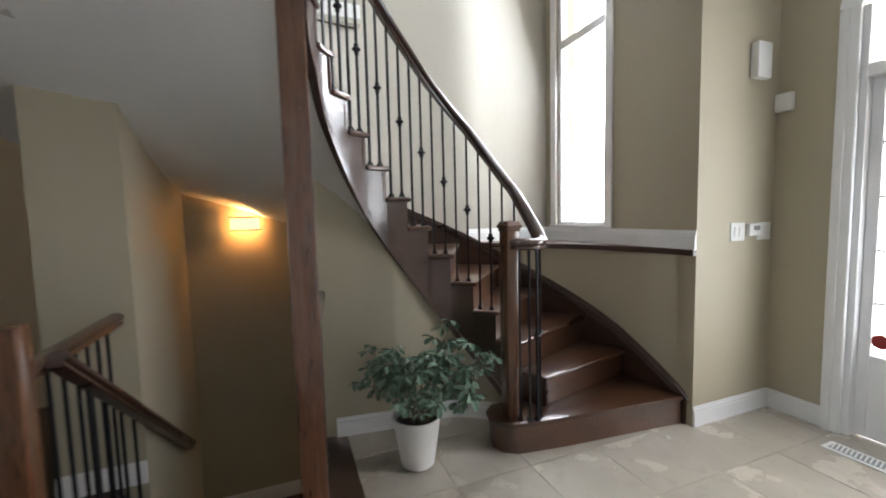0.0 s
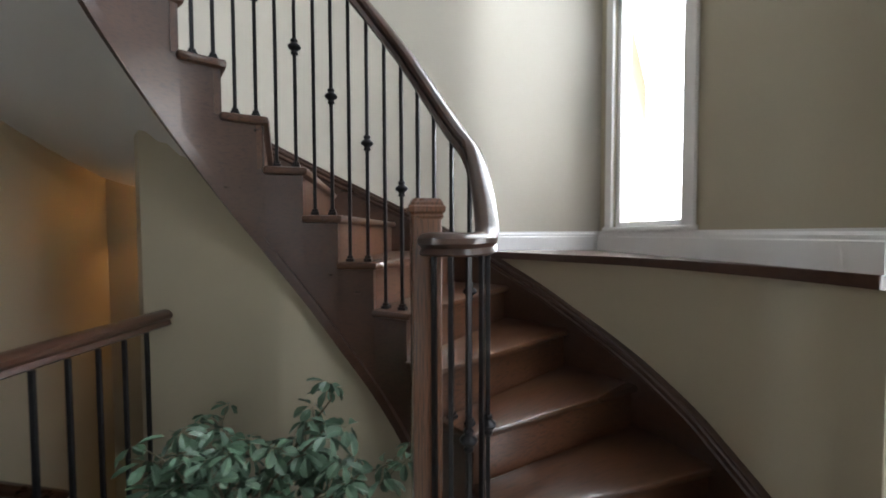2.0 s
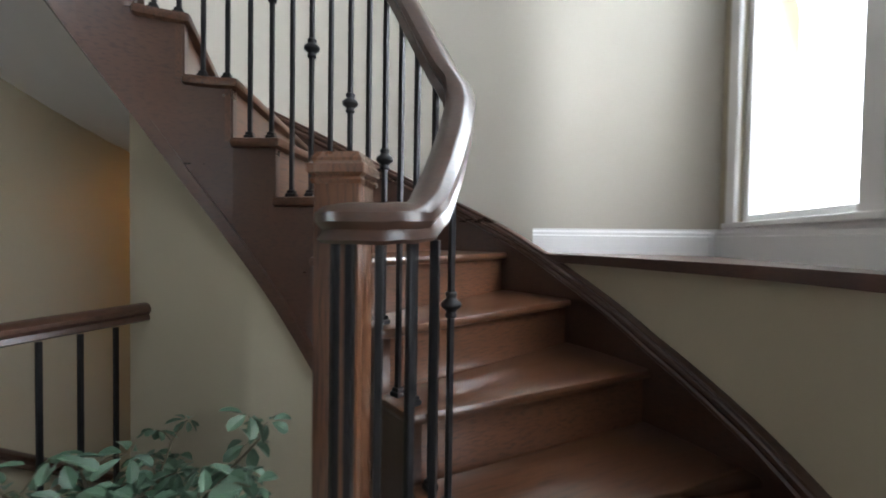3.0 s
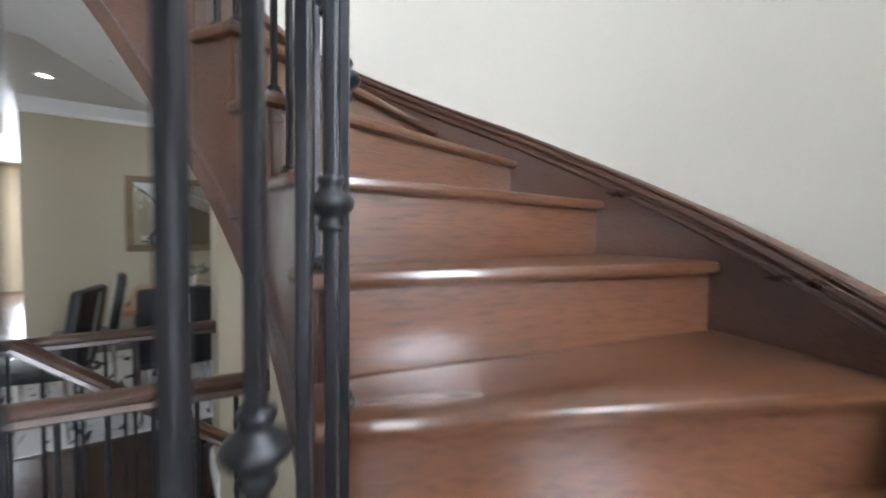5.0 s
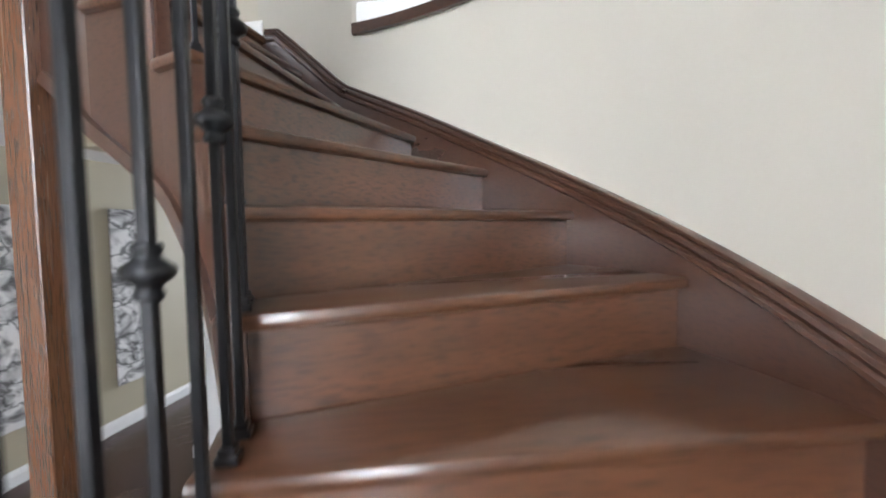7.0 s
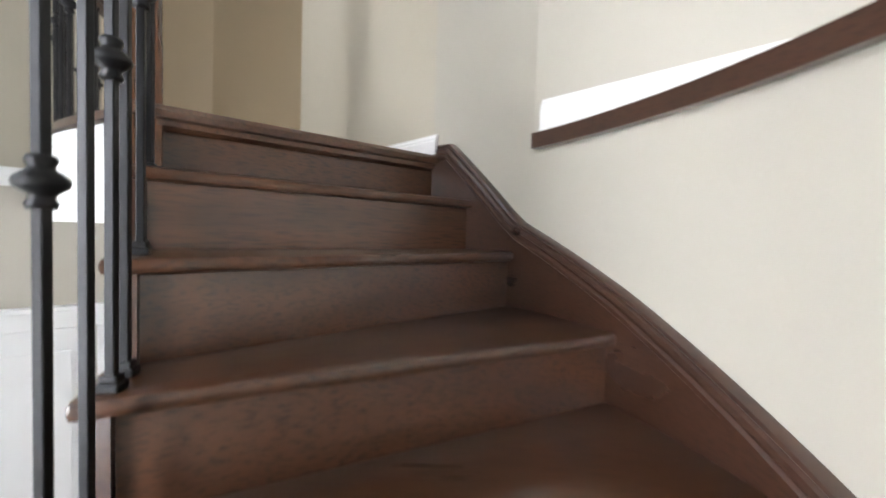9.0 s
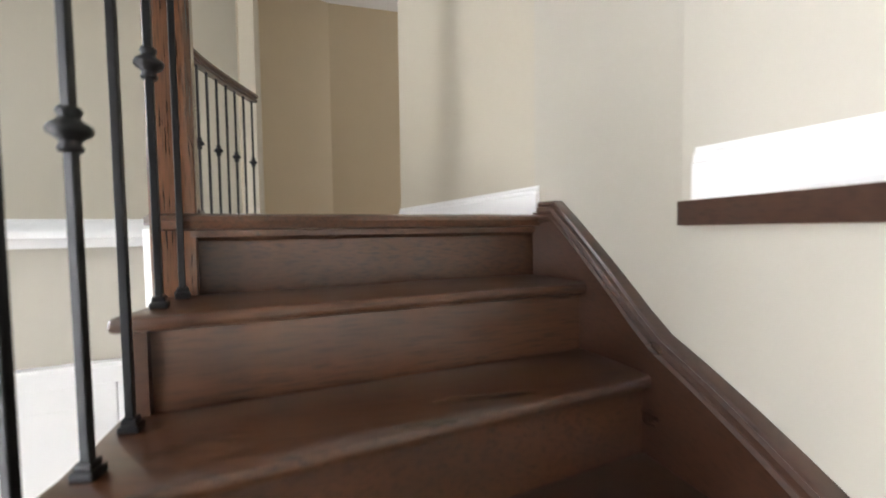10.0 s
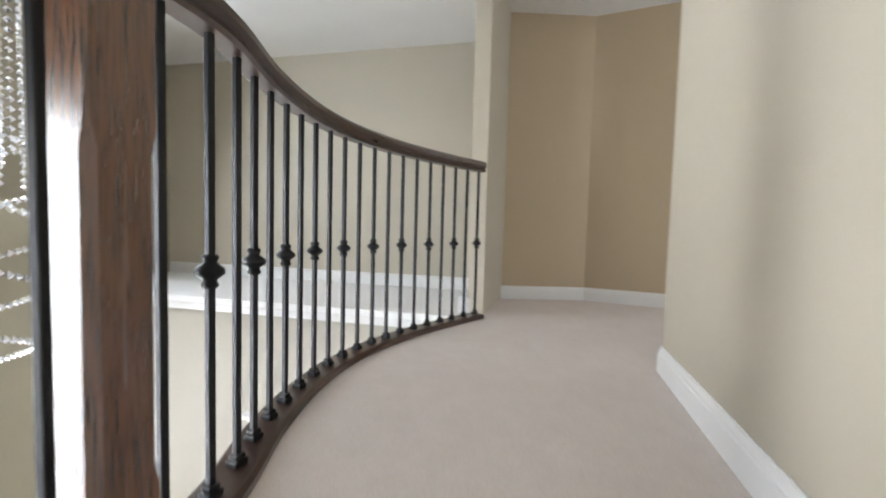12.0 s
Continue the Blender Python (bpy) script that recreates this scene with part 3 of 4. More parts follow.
# landing railing with the tall post
lrail = thing("landing_railing", "curved dark oak landing rail on black iron balusters", "railing")
part("handrail", sweep([Vector((p.x, p.y, UPPER + 0.89)) for p in RAIL], RAIL_PROFILE), OAK, lrail)
part("base_shoe", sweep([Vector((p.x, p.y, UPPER)) for p in RAIL], [(-0.05, -0.006), (0.05, -0.006), (0.05, 0.018), (0.04, 0.026), (-0.04, 0.026), (-0.05, 0.018)]), OAK, lrail)
post = bmesh.new()
PM = pose(-0.206, 1.243, 0, 0, 0, 38)
def octagon(w, c):
    h = w / 2
    return [PM @ Vector(p) for p in ((h - c, -h, 0), (h, -h + c, 0), (h, h - c, 0), (h - c, h, 0), (-h + c, h, 0), (-h, h - c, 0), (-h, -h + c, 0), (-h + c, -h, 0))]


heights = ((FLOOR, 0.004), (UPPER + 0.16, 0.004), (UPPER + 0.19, 0.013), (UPPER + 0.62, 0.013), (UPPER + 0.66, 0.004), (UPPER + 1.03, 0.004))
rows = [[post.verts.new((p.x, p.y, z)) for p in octagon(0.094, c)] for z, c in heights]
for p, q in zip(rows, rows[1:]):
    for i in range(8):
        post.faces.new((p[i], p[(i + 1) % 8], q[(i + 1) % 8], q[i]))
post.faces.new(rows[0]), post.faces.new(rows[-1][::-1])
part("post_cap", lathe([(0.0, 0.0), (0.072, 0.0), (0.085, 0.012), (0.085, 0.03), (0.072, 0.04), (0.0, 0.06)], 4, m=PM @ pose(0, 0, UPPER + 1.03, 0, 0, 45)), OAK_POST, lrail, smooth=False)
part("post", post, OAK_POST, lrail)
acc = [0.0]
for p, q in zip(RAIL, RAIL[1:]):
    acc.append(acc[-1] + (q - p).length)
for i in range(20):
    d = 0.09 + (acc[-1] - 0.12) * i / 19.0
    p = Vector((interp(d, acc, [q.x for q in RAIL]), interp(d, acc, [q.y for q in RAIL]), 0))
    baluster(lrail, p, UPPER + 0.026, UPPER + 0.87, 30, 0.42 if i % 2 else 0)

# stairwell guard
guard = thing("stairwell_guard_rail", "dark oak guard rail on black balusters beside the stairwell", "railing")
G0, G1 = hp(-0.765, 0.19), hp(-0.645, -0.87)
part("handrail", sweep([G0 + Vector((0, 0, 0.915)), G1 + Vector((0, 0, 0.915))], RAIL_PROFILE), OAK, guard)
for i in range(1, 10):
    p = G0.lerp(G1, i / 10)
    baluster(guard, p, FLOOR, 0.88, 38, 0)
guard_b = thing("stairwell_guard_rail", "dark oak guard rail and newel across the stairwell", "railing")
G2, G3 = hp(-1.66, 0.08), hp(-1.66, -0.795)
part("handrail", sweep([G2 + Vector((0, 0, 0.90)), G3 + Vector((0, 0, 0.90))], RAIL_PROFILE), OAK, guard_b)
part("newel", box(0.09, 0.09, 1.08, pose(G2.x, G2.y, FLOOR + 0.54, 0, 0, 38), 0.005), OAK_POST, guard_b)
for i in range(1, 8):
    p = G2.lerp(G3, i / 8.2)
    baluster(guard_b, p, FLOOR, 0.88, 38, 0)

# ---- trims ----
skirting("baseboard_niche", [K] + BULGE[:19], 1.143, 0.122)
skirting("baseboard_switches", [hp(2.29, -0.04), K + U * 0.002], FLOOR, 0.13)
skirting("baseboard_door", [hp(2.29, 0.28), hp(2.29, -0.04)], FLOOR, 0.13)
skirting("baseboard_landing", [pol(ro(220) - 0.001, 220.2), W1], UPPER, 0.10)
skirting("baseboard_hall_end", [hp(-4.0, 2.62), hp(-1.70, 3.06), hp(-0.98, 2.864), hp(-0.92, 2.28), hp(-0.86, 2.28)], UPPER, 0.10)
skirting("baseboard_ledge", [hp(-0.90, 3.33), hp(2.47, 3.33)], UPPER - 0.02, 0.11)
skirting("baseboard_art", [hp(-7.0, 2.72), hp(-0.7, 2.72)], FLOOR, 0.13)
skirting("baseboard_mirror", [hp(-5.6, -5.0), hp(-5.6, 0.75)], FLOOR, 0.13)
tagged(part("trim_ledge", sweep([hp(-0.90, 2.25, UPPER - 0.03), hp(2.28, 2.25, UPPER - 0.03)], [(0.0, -0.09), (-0.012, -0.09), (-0.02, -0.05), (-0.035, -0.03), (-0.035, 0.012), (0.0, 0.012)]), WHITE, None), "white moulded edge of the foyer ledge", "trim", kind="structure")
# shelf on the stair wall, at landing height
shelf = [pol(ro(a) - 0.012, a, 3.042) for a in np.linspace(133, 203.6, 44)]
tagged(part("trim_ledge_nosing", sweep(shelf, [(-0.02, -0.04), (0.006, -0.04), (0.01, -0.026), (0.018, -0.02), (0.026, -0.006), (0.026, 0.004), (0.014, 0.01), (-0.02, 0.01)]), OAK, None), "dark wooden nosing of the corner ledge", "trim", kind="structure")
skirting("baseboard_corner", [hp(-0.15, -1.79), hp(-1.74, -1.79), hp(-1.74, -0.47)], 3.043, 0.115)
# landing fascia under the curved rail
tagged(part("trim_landing", sweep([Vector((p.x, p.y, UPPER - 0.16)) for p in RAIL], [(-0.03, -0.16), (-0.055, -0.16), (-0.055, 0.135), (-0.03, 0.135)]), WHITE, None), "white fascia under the landing edge", "trim", kind="structure")
slab("ceiling_landing", land, UPPER - 0.32, UPPER - 0.302, CEILING, "white ceiling below the upper landing", "ceiling")
slab("beam", [hp(-2.55, 0.36), hp(-2.08, 0.36), hp(-2.08, 1.62), hp(-3.30, 1.62), hp(-3.30, 1.14), hp(-2.55, 1.14)], 2.60, CEIL - 0.002, PAINT, "tan dropped beam over the columns", "beam")

# ---- window of the niche ----
wall_dir = (N - K).normalized()
wall_in = Vector((-wall_dir.y, wall_dir.x, 0))


def along(s, d, z):
    """A place on the window wall: s along it, d out of the room, z up."""
    p = K + wall_dir * s - wall_in * d
    return Vector((p.x, p.y, z))


WA = math.degrees(math.atan2(wall_dir.y, wall_dir.x))


def board(parent, name, s0, s1, d0, d1, z0, z1, mat, bevel=0.004):
    m = Matrix.Translation(along((s0 + s1) / 2, (d0 + d1) / 2, (z0 + z1) / 2)) @ pose(0, 0, 0, 0, 0, WA)
    return part(name, box(s1 - s0, d1 - d0, z1 - z0, m, bevel), mat, parent, smooth=False)


win = tagged(thing("window_1", "tall narrow white-framed window above the stair ledge", "window"), kind="structure")
for s0, s1 in ((0.71, 0.79), (1.425, 1.505)):
    board(win, "casing", s0, s1, -0.018, 0.0, 1.2655, 4.38, WHITE)
board(win, "window_sill", 0.70, 1.52, -0.026, 0.05, 1.2655, 1.288, WHITE)
for s0, s1 in ((0.785, 0.825), (1.385, 1.43)):
    board(win, "window_frame", s0, s1, 0.015, 0.08, 1.288, 4.3, WHITE)
board(win, "window_frame", 0.825, 1.385, 0.015, 0.08, 1.288, 1.315, WHITE)
board(win, "transom_bar", 0.825, 1.385, 0.01, 0.08, 2.87, 2.94, WHITE)
GLASS = bpy.data.materials.new("clear_glass")
GLASS.use_nodes = True
gb = GLASS.node_tree.nodes["Principled BSDF"]
gb.inputs["Transmission Weight"].default_value, gb.inputs["Roughness"].default_value, gb.inputs["IOR"].default_value = 1.0, 0.02, 1.1
for z0, z1 in ((1.315, 2.87), (2.94, 4.3)):
    g = board(win, "pane", 0.825, 1.385, 0.03, 0.035, z0, z1, GLASS, 0)
    g.visible_shadow = False
tagged(part("backdrop", prism([hp(2.9, -0.45), hp(2.92, -0.45), hp(3.4, -7.5), hp(3.38, -7.5)], -0.5, 7.4), OUTSIDE, None, smooth=False), "bright overcast daylight outside the window", "sky", kind="structure")

# ---- front door ----
door = tagged(thing("door_1", "white front door with a grid of glass panes and arched transom", "door"), kind="structure")
DA = 38 - 90


def dboard(parent, name, v0, v1, d0, d1, z0, z1, mat, bevel=0.004):
    """A board on the door wall: v along it, d out of the room."""
    c = hp(2.29 + (d0 + d1) / 2, (v0 + v1) / 2 + 0.31, (z0 + z1) / 2)
    return part(name, box(v1 - v0, d1 - d0, z1 - z0, Matrix.Translation(c) @ pose(0, 0, 0, 0, 0, DA), bevel), mat, parent, smooth=False)


for v0, v1 in ((-0.03, 0.07), (1.31, 1.41)):
    dboard(door, "casing", v0, v1, -0.03, 0.0, FLOOR, 2.52, WHITE, 0.008)
    dboard(door, "casing_bead", v0 + 0.02, v1 - 0.045, -0.042, -0.03, FLOOR, 2.52, WHITE, 0.005)
arch = [hp(2.26, 1.0 - 0.67 * math.cos(a), 2.52 + 0.34 * math.sin(a)) for a in np.linspace(0, math.pi, 20)]
part("arch_casing", sweep(arch, [(-0.03, -0.05), (0.0, -0.05), (0.0, 0.05), (-0.03, 0.05)]), WHITE, door)
for v0, v1 in ((0.015, 0.10), (1.28, 1.365)):
    dboard(door, "jamb", v0, v1, 0.004, 0.15, FLOOR, 2.52, WHITE)
dboard(door, "transom_bar", 0.10, 1.28, 0.0, 0.12, 2.12, 2.19, WHITE)
dboard(door, "stile", 0.10, 0.155, 0.06, 0.10, FLOOR + 0.01, 2.12, WHITE)
dboard(door, "stile", 1.225, 1.28, 0.06, 0.10, FLOOR + 0.01, 2.12, WHITE)
dboard(door, "bottom_rail", 0.155, 1.225, 0.06, 0.10, FLOOR + 0.01, 0.51, WHITE)
dboard(door, "bottom_panel", 0.32, 1.06, 0.052, 0.06, 0.08, 0.40, WHITE, 0.006)
dboard(door, "top_rail", 0.155, 1.225, 0.06, 0.10, 2.06, 2.12, WHITE)
for i in range(1, 5):
    dboard(door, "muntin", 0.155, 1.225, 0.068, 0.092, 0.51 + 0.31 * i - 0.006, 0.51 + 0.31 * i + 0.006, GREY, 0.002)
for i in range(1, 5):
    dboard(door, "muntin", 0.155 + 0.214 * i - 0.006, 0.155 + 0.214 * i + 0.006, 0.069, 0.091, 0.51, 2.06, GREY, 0.002)
g = dboard(door, "pane", 0.155, 1.225, 0.078, 0.082, 0.51, 2.06, GLASS, 0)
g.visible_shadow = False
g = dboard(door, "transom_pane", 0.10, 1.28, 0.078, 0.082, 2.19, 2.83, GLASS, 0)
g.visible_shadow = False
for i in range(1, 4):
    dboard(door, "transom_muntin", 0.13 + 0.28 * i - 0.01, 0.13 + 0.28 * i + 0.01, 0.06, 0.1, 2.19, 2.83, WHITE, 0.002)
tagged(part("backdrop_door", prism([hp(3.6, -0.4), hp(3.62, -0.4), hp(3.62, 4.4), hp(3.6, 4.4)], -0.5, 5.4), PORCH, None, smooth=False), "bright overcast daylight outside the door", "sky", kind="structure")
slab("ground", [hp(2.65, -7), hp(12, -7), hp(12, 6), hp(2.65, 6)], -0.5, FLOOR - 0.1, GROUT, "grey concrete porch ground outside", "ground")
RED = material("red_sticker", (0.25, 0.02, 0.02), 0.4, vary=0.05, scale=20)
st = thing("security_sticker", "small red and white octagonal sticker on the door glass", "sticker")
sm = Matrix.Translation(hp(2.362, 0.505, 0.60)) @ pose(0, 0, 0, 90, 0, DA)
part("sticker_base", lathe([(0.0, 0.0), (0.045, 0.0), (0.045, 0.002), (0.0, 0.002)], 8, m=sm), RED, st, smooth=False)
part("sticker_mark", lathe([(0.0, -0.002), (0.026, -0.002), (0.026, 0.0), (0.0, 0.0)], 8, m=sm), PLASTIC, st, smooth=False)

# ---- wall fittings ----
def on_switch_wall(u, z):
    """A pose on the wall of the switches, y into the wall."""
    return Matrix.Translation(hp(u, -0.04, z)) @ pose(0, 0, 0, 0, 0, 38)


def switch_plate(u, z, wide, tall, rockers, label):
    ob = thing("light_switch", label, "light switch", "switches by the door", at=on_switch_wall(u, z))
    part("plate", box(wide, 0.008, tall, pose(0, -0.004, 0), 0.003), PLASTIC, ob, smooth=False)
    for i in range(rockers):
        x = (i - (rockers - 1) / 2) * 0.046
        part("rocker", box(0.032, 0.006, 0.066, pose(x, -0.010, 0, 4, 0, 0), 0.002), PLASTIC, ob, smooth=False)
    return ob


switch_plate(1.925, 1.242, 0.135, 0.118, 2, "white double light switch plate on the tan wall")
switch_plate(2.185, 1.240, 0.135, 0.118, 2, "white light switch plate beside the thermostat")
thermo = thing("thermostat", "small white thermostat with a grey display", "thermostat", at=on_switch_wall(2.075, 1.252))
part("body", box(0.125, 0.026, 0.082, pose(0, -0.013, 0), 0.006), PLASTIC, thermo, smooth=False)
part("display", box(0.06, 0.003, 0.03, pose(0.005, -0.0275, 0.012), 0.001), GREY, thermo, "grey display", smooth=False)
chime = thing("door_chime", "white plastic door chime box with side slots", "door chime", at=on_switch_wall(2.063, 2.33))
part("body", box(0.135, 0.055, 0.225, pose(0, -0.0275, 0), 0.012), PLASTIC, chime)
# solid grey strips, coloured as the shade inside the side slots
for i in range(3):
    part("slot", box(0.004, 0.026, 0.04, pose(0.068, -0.028, -0.07 + 0.07 * i), 0.001), GREY, chime, "grey strip for the shade in a side slot", smooth=False)
alarm = thing("wall_sensor", "small white square sensor in the wall corner", "sensor", at=Matrix.Translation(hp(2.289, 0.012, 2.08)) @ pose(0, 0, 0, 0, 0, DA))
part("body", box(0.10, 0.04, 0.115, pose(0, -0.02, 0), 0.006), PLASTIC, alarm, smooth=False)
part("lens_cover", box(0.07, 0.004, 0.05, pose(0, -0.041, -0.02), 0.002), PLASTIC, alarm, smooth=False)

vent = thing("floor_vent", "white metal floor register with narrow slots", "floor vent", at=Matrix.Translation(hp(2.075, 0.66, FLOOR + 0.002)) @ pose(0, 0, 0, 0, 0, DA))
part("frame", box(0.50, 0.115, 0.006, pose(0, 0, 0.003), 0.002), WHITE, vent, smooth=False)
# flat grey sheet on the frame, its colour gives the shade between slats
part("recess_shade", box(0.45, 0.075, 0.003, pose(0, 0, 0.0065)), GREY, vent, "grey sheet for the shade between the slats", smooth=False)
for i in range(22):
    part("slat", box(0.008, 0.075, 0.005, pose(-0.215 + 0.0205 * i, 0, 0.0085, 0, 0, 12)), WHITE, vent, smooth=False)

# ---- wall sconce ----
sconce = thing("wall_sconce", "lit curved amber glass wall sconce with metal bars", "wall lamp", at=Matrix.Translation(hp(-1.12, -1.90, 1.37)) @ pose(0, 0, 0, 0, 0, 38))
bm = bmesh.new()
rows = []
for i in range(13):
    t = -1 + i / 6
    rows.append([bm.verts.new((0.108 * t, -0.09 * math.sqrt(max(0, 1 - (t * 0.97) ** 2)) - 0.012 - dd, z)) for z, dd in ((-0.045, 0), (0.045, 0), (0.045, 0.004), (-0.045, 0.004))])
for p, q in zip(rows, rows[1:]):
    for i in range(4):
        bm.faces.new((p[i], p[(i + 1) % 4], q[(i + 1) % 4], q[i]))
bm.faces.new(rows[0]), bm.faces.new(rows[-1][::-1])
part("shade", bm, LAMP_GLASS, sconce, "lit amber glass shade")
BRONZE = material("dark_bronze", (0.06, 0.045, 0.03), 0.4, metal=0.8, vary=0.1, scale=15)
part("back_plate", box(0.10, 0.012, 0.10, pose(0, -0.006, 0), 0.003), BRONZE, sconce, smooth=False)
for z in (-0.052, 0.052):
    arc = [Vector((0.113 * math.sin(t), -0.096 * math.cos(t) - 0.012, z)) for t in np.linspace(-1.45, 1.45, 14)]
    part("bar", sweep(arc, [(-0.005, -0.004), (0.005, -0.004), (0.005, 0.004), (-0.005, 0.004)]), BRONZE, sconce, smooth=False)

# ---- basement stair ----
down = thing("basement_stairs", "dark wooden basement stairs descending below the curved stair", "staircase")
for i in range(5):
    v1 = 0.30 - 0.26 * i
    z = FLOOR - 0.188 * (i + 1)
    part("tread", prism([hp(-1.68, v1 - 0.28), hp(-0.81, v1 - 0.28), hp(-0.81, v1), hp(-1.68, v1)], z - 0.03, z), OAK_STEP, down, smooth=False)
    part("riser", prism([hp(-1.68, v1 - 0.02), hp(-0.81, v1 - 0.02), hp(-0.81, v1 - 0.002), hp(-1.68, v1 - 0.002)], z, z + 0.156), OAK_STEP, down, smooth=False)
part("landing", prism([hp(-1.55, -1.89), hp(-0.3, -1.89), hp(-0.3, -1.0), hp(-1.55, -1.0)], -1.03, -1.0), OAK_STEP, down, smooth=False)
part("handrail", sweep([hp(-1.60, -0.06, 0.92), hp(-1.52, -1.45, -0.16)], RAIL_PROFILE), OAK, down)
for i in range(1, 7):
    v = -0.12 - 0.15 * i
    baluster(down, hp(-1.60, v), FLOOR - 0.188 * (1 + int((0.30 - v) / 0.26)), 0.87 - 0.116 * i, 38, 0)
tagged(part("trim_stair_skirt", sweep([hp(-1.686, -0.30, 0.0), hp(-1.686, -1.0, -0.36)], [(0.0, 0.0), (-0.016, 0.0), (-0.016, 0.09), (-0.01, 0.10), (-0.01, 0.12), (0.0, 0.12)]), WHITE, None, smooth=False), "white skirting sloping beside the basement stairs", "trim", kind="structure")
skirting("baseboard_well", [hp(-0.3, -1.90), hp(-1.55, -1.90)], -1.0, 0.12)

# ---- potted plant ----
plant = thing("potted_plant", "bushy green umbrella plant in a white pot", "plant", at=pose(-0.095, 2.045, FLOOR + 0.003))
part("pot", lathe([(0.0, 0.0), (0.088, 0.0), (0.094, 0.006), (0.135, 0.272), (0.138, 0.276), (0.137, 0.283), (0.130, 0.283), (0.126, 0.262), (0.122, 0.245), (0.0, 0.245)], 40), POT, plant, "white tapered pot")
part("soil", lathe([(0.0, 0.256), (0.06, 0.254), (0.12, 0.246), (0.12, 0.24), (0.0, 0.24)], 20), SOIL, plant, "dark soil")


def leaflet(bm, m, ln, wd):
    pts = [(0, 0, 0), (-wd * 0.28, ln * 0.25, 0.003), (-wd * 0.5, ln * 0.62, 0.0), (-wd * 0.36, ln * 0.9, -0.008), (0, ln, -0.014), (wd * 0.36, ln * 0.9, -0.008), (wd * 0.5, ln * 0.62, 0.0), (wd * 0.28, ln * 0.25, 0.003), (0, ln * 0.55, -0.006)]
    v = [bm.verts.new(m @ Vector(p)) for p in pts]
    for i in range(8):
        bm.faces.new((v[8], v[i], v[(i + 1) % 8]))


CLUSTERS = []
rng = random.Random(4)
for n in range(5):
    bm = bmesh.new()
    count = rng.choice((6, 7, 8))
    for i in range(count):
        a = 360 * i / count + rng.uniform(-12, 12)
        leaflet(bm, pose(0, 0, 0, 0, 0, a) @ pose(0, 0.012, 0, rng.uniform(-42, 4), rng.uniform(-20, 20), 0), rng.uniform(0.045, 0.066), rng.uniform(0.026, 0.034))
    me = bpy.data.meshes.new("leaf_cluster")
    bm.to_mesh(me)
    bm.free()
    me.materials.append(LEAF)
    CLUSTERS.append(me)


def tube(path, r0, r1, seg=6):
    bm = bmesh.new()
    rings = []
    for i, p in enumerate(path):
        d = (path[min(i + 1, len(path) - 1)] - path[max(i - 1, 0)]).normalized()
        a = d.orthogonal().normalized()
        b2 = d.cross(a)
        r = r0 + (r1 - r0) * i / (len(path) - 1)
        rings.append([bm.verts.new(p + (a * math.cos(t) + b2 * math.sin(t)) * r) for t in np.linspace(0, 2 * math.pi, seg, endpoint=False)])
    for p, q in zip(rings, rings[1:]):
        for i in range(seg):
            bm.faces.new((p[i], p[(i + 1) % seg], q[(i + 1) % seg], q[i]))
    bm.faces.new(rings[0][::-1]), bm.faces.new(rings[-1])
    return bm


right = Vector((0.92, 0.38, 0))
for n in range(22):
    a = 2 * math.pi * n / 22 + rng.uniform(-0.2, 0.2)
    lean = rng.uniform(0.08, 0.34)
    side = Vector((math.cos(a), math.sin(a), 0))
    h = rng.uniform(0.24, 0.47) if lean < 0.22 else rng.uniform(0.12, 0.40)
    base = Vector((side.x * 0.05, side.y * 0.05, 0.24))
    tip = base + side * lean + right * rng.uniform(-0.02, 0.15) + Vector((0, 0, h))
    mid = base.lerp(tip, 0.5) + Vector((0, 0, 0.06)) - side * 0.02
    path = smooth_line([base, mid, tip], 5)
    part("stem", tube(path, 0.006, 0.003), STEM, plant)
    for f in (1.0, 0.82, 0.66, 0.5)[: rng.choice((3, 4, 4))]:
        p = path[min(len(path) - 1, int(f * (len(path) - 1)))]
        for j in range(2 if f > 0.6 else 1):
            off = Vector((rng.uniform(-1, 1), rng.uniform(-1, 1), rng.uniform(-0.2, 0.9))).normalized() * rng.uniform(0.03, 0.10)
            part("leaf_stalk", tube([p, p + off * 0.6 + Vector((0, 0, 0.01)), p + off], 0.002, 0.0015, 4), STEM, plant, smooth=False)
            c = new("leaf", rng.choice(CLUSTERS))
            c.parent = plant
            c.matrix_basis = Matrix.Translation(p + off) @ pose(0, 0, 0, rng.uniform(-30, 30), rng.uniform(-30, 30), rng.uniform(0, 360)) @ Matrix.Scale(rng.uniform(0.8, 1.2), 4)

# ---- columns and pictures of the living room ----
column = thing("column", "white round column on a square plinth", "column", "columns of the living room", at=Matrix.Translation(hp(-2.30, 0.56, FLOOR)) @ pose(0, 0, 0, 0, 0, 38))
part("shaft", lathe([(0.155, 0.12), (0.16, 0.14), (0.15, 0.17), (0.142, 0.20), (0.14, 0.8), (0.12, 2.34), (0.128, 2.35), (0.128, 2.37), (0.12, 2.38), (0.12, 2.44)], 32), WHITE, column)
part("plinth", box(0.38, 0.38, 0.12, pose(0, 0, 0.06), 0.012), WHITE, column, smooth=False)
part("capital", lathe([(0.12, 2.44), (0.15, 2.49), (0.155, 2.52), (0.18, 2.53), (0.18, 2.545)], 32), WHITE, column)
part("abacus", box(0.40, 0.40, 0.055, pose(0, 0, 2.5705), 0.006), WHITE, column, smooth=False)
for u, v in ((-3.06, 1.38), (-6.3, 1.45)):
    copy_thing(column, Matrix.Translation(hp(u, v, FLOOR)) @ pose(0, 0, 0, 0, 0, 38))
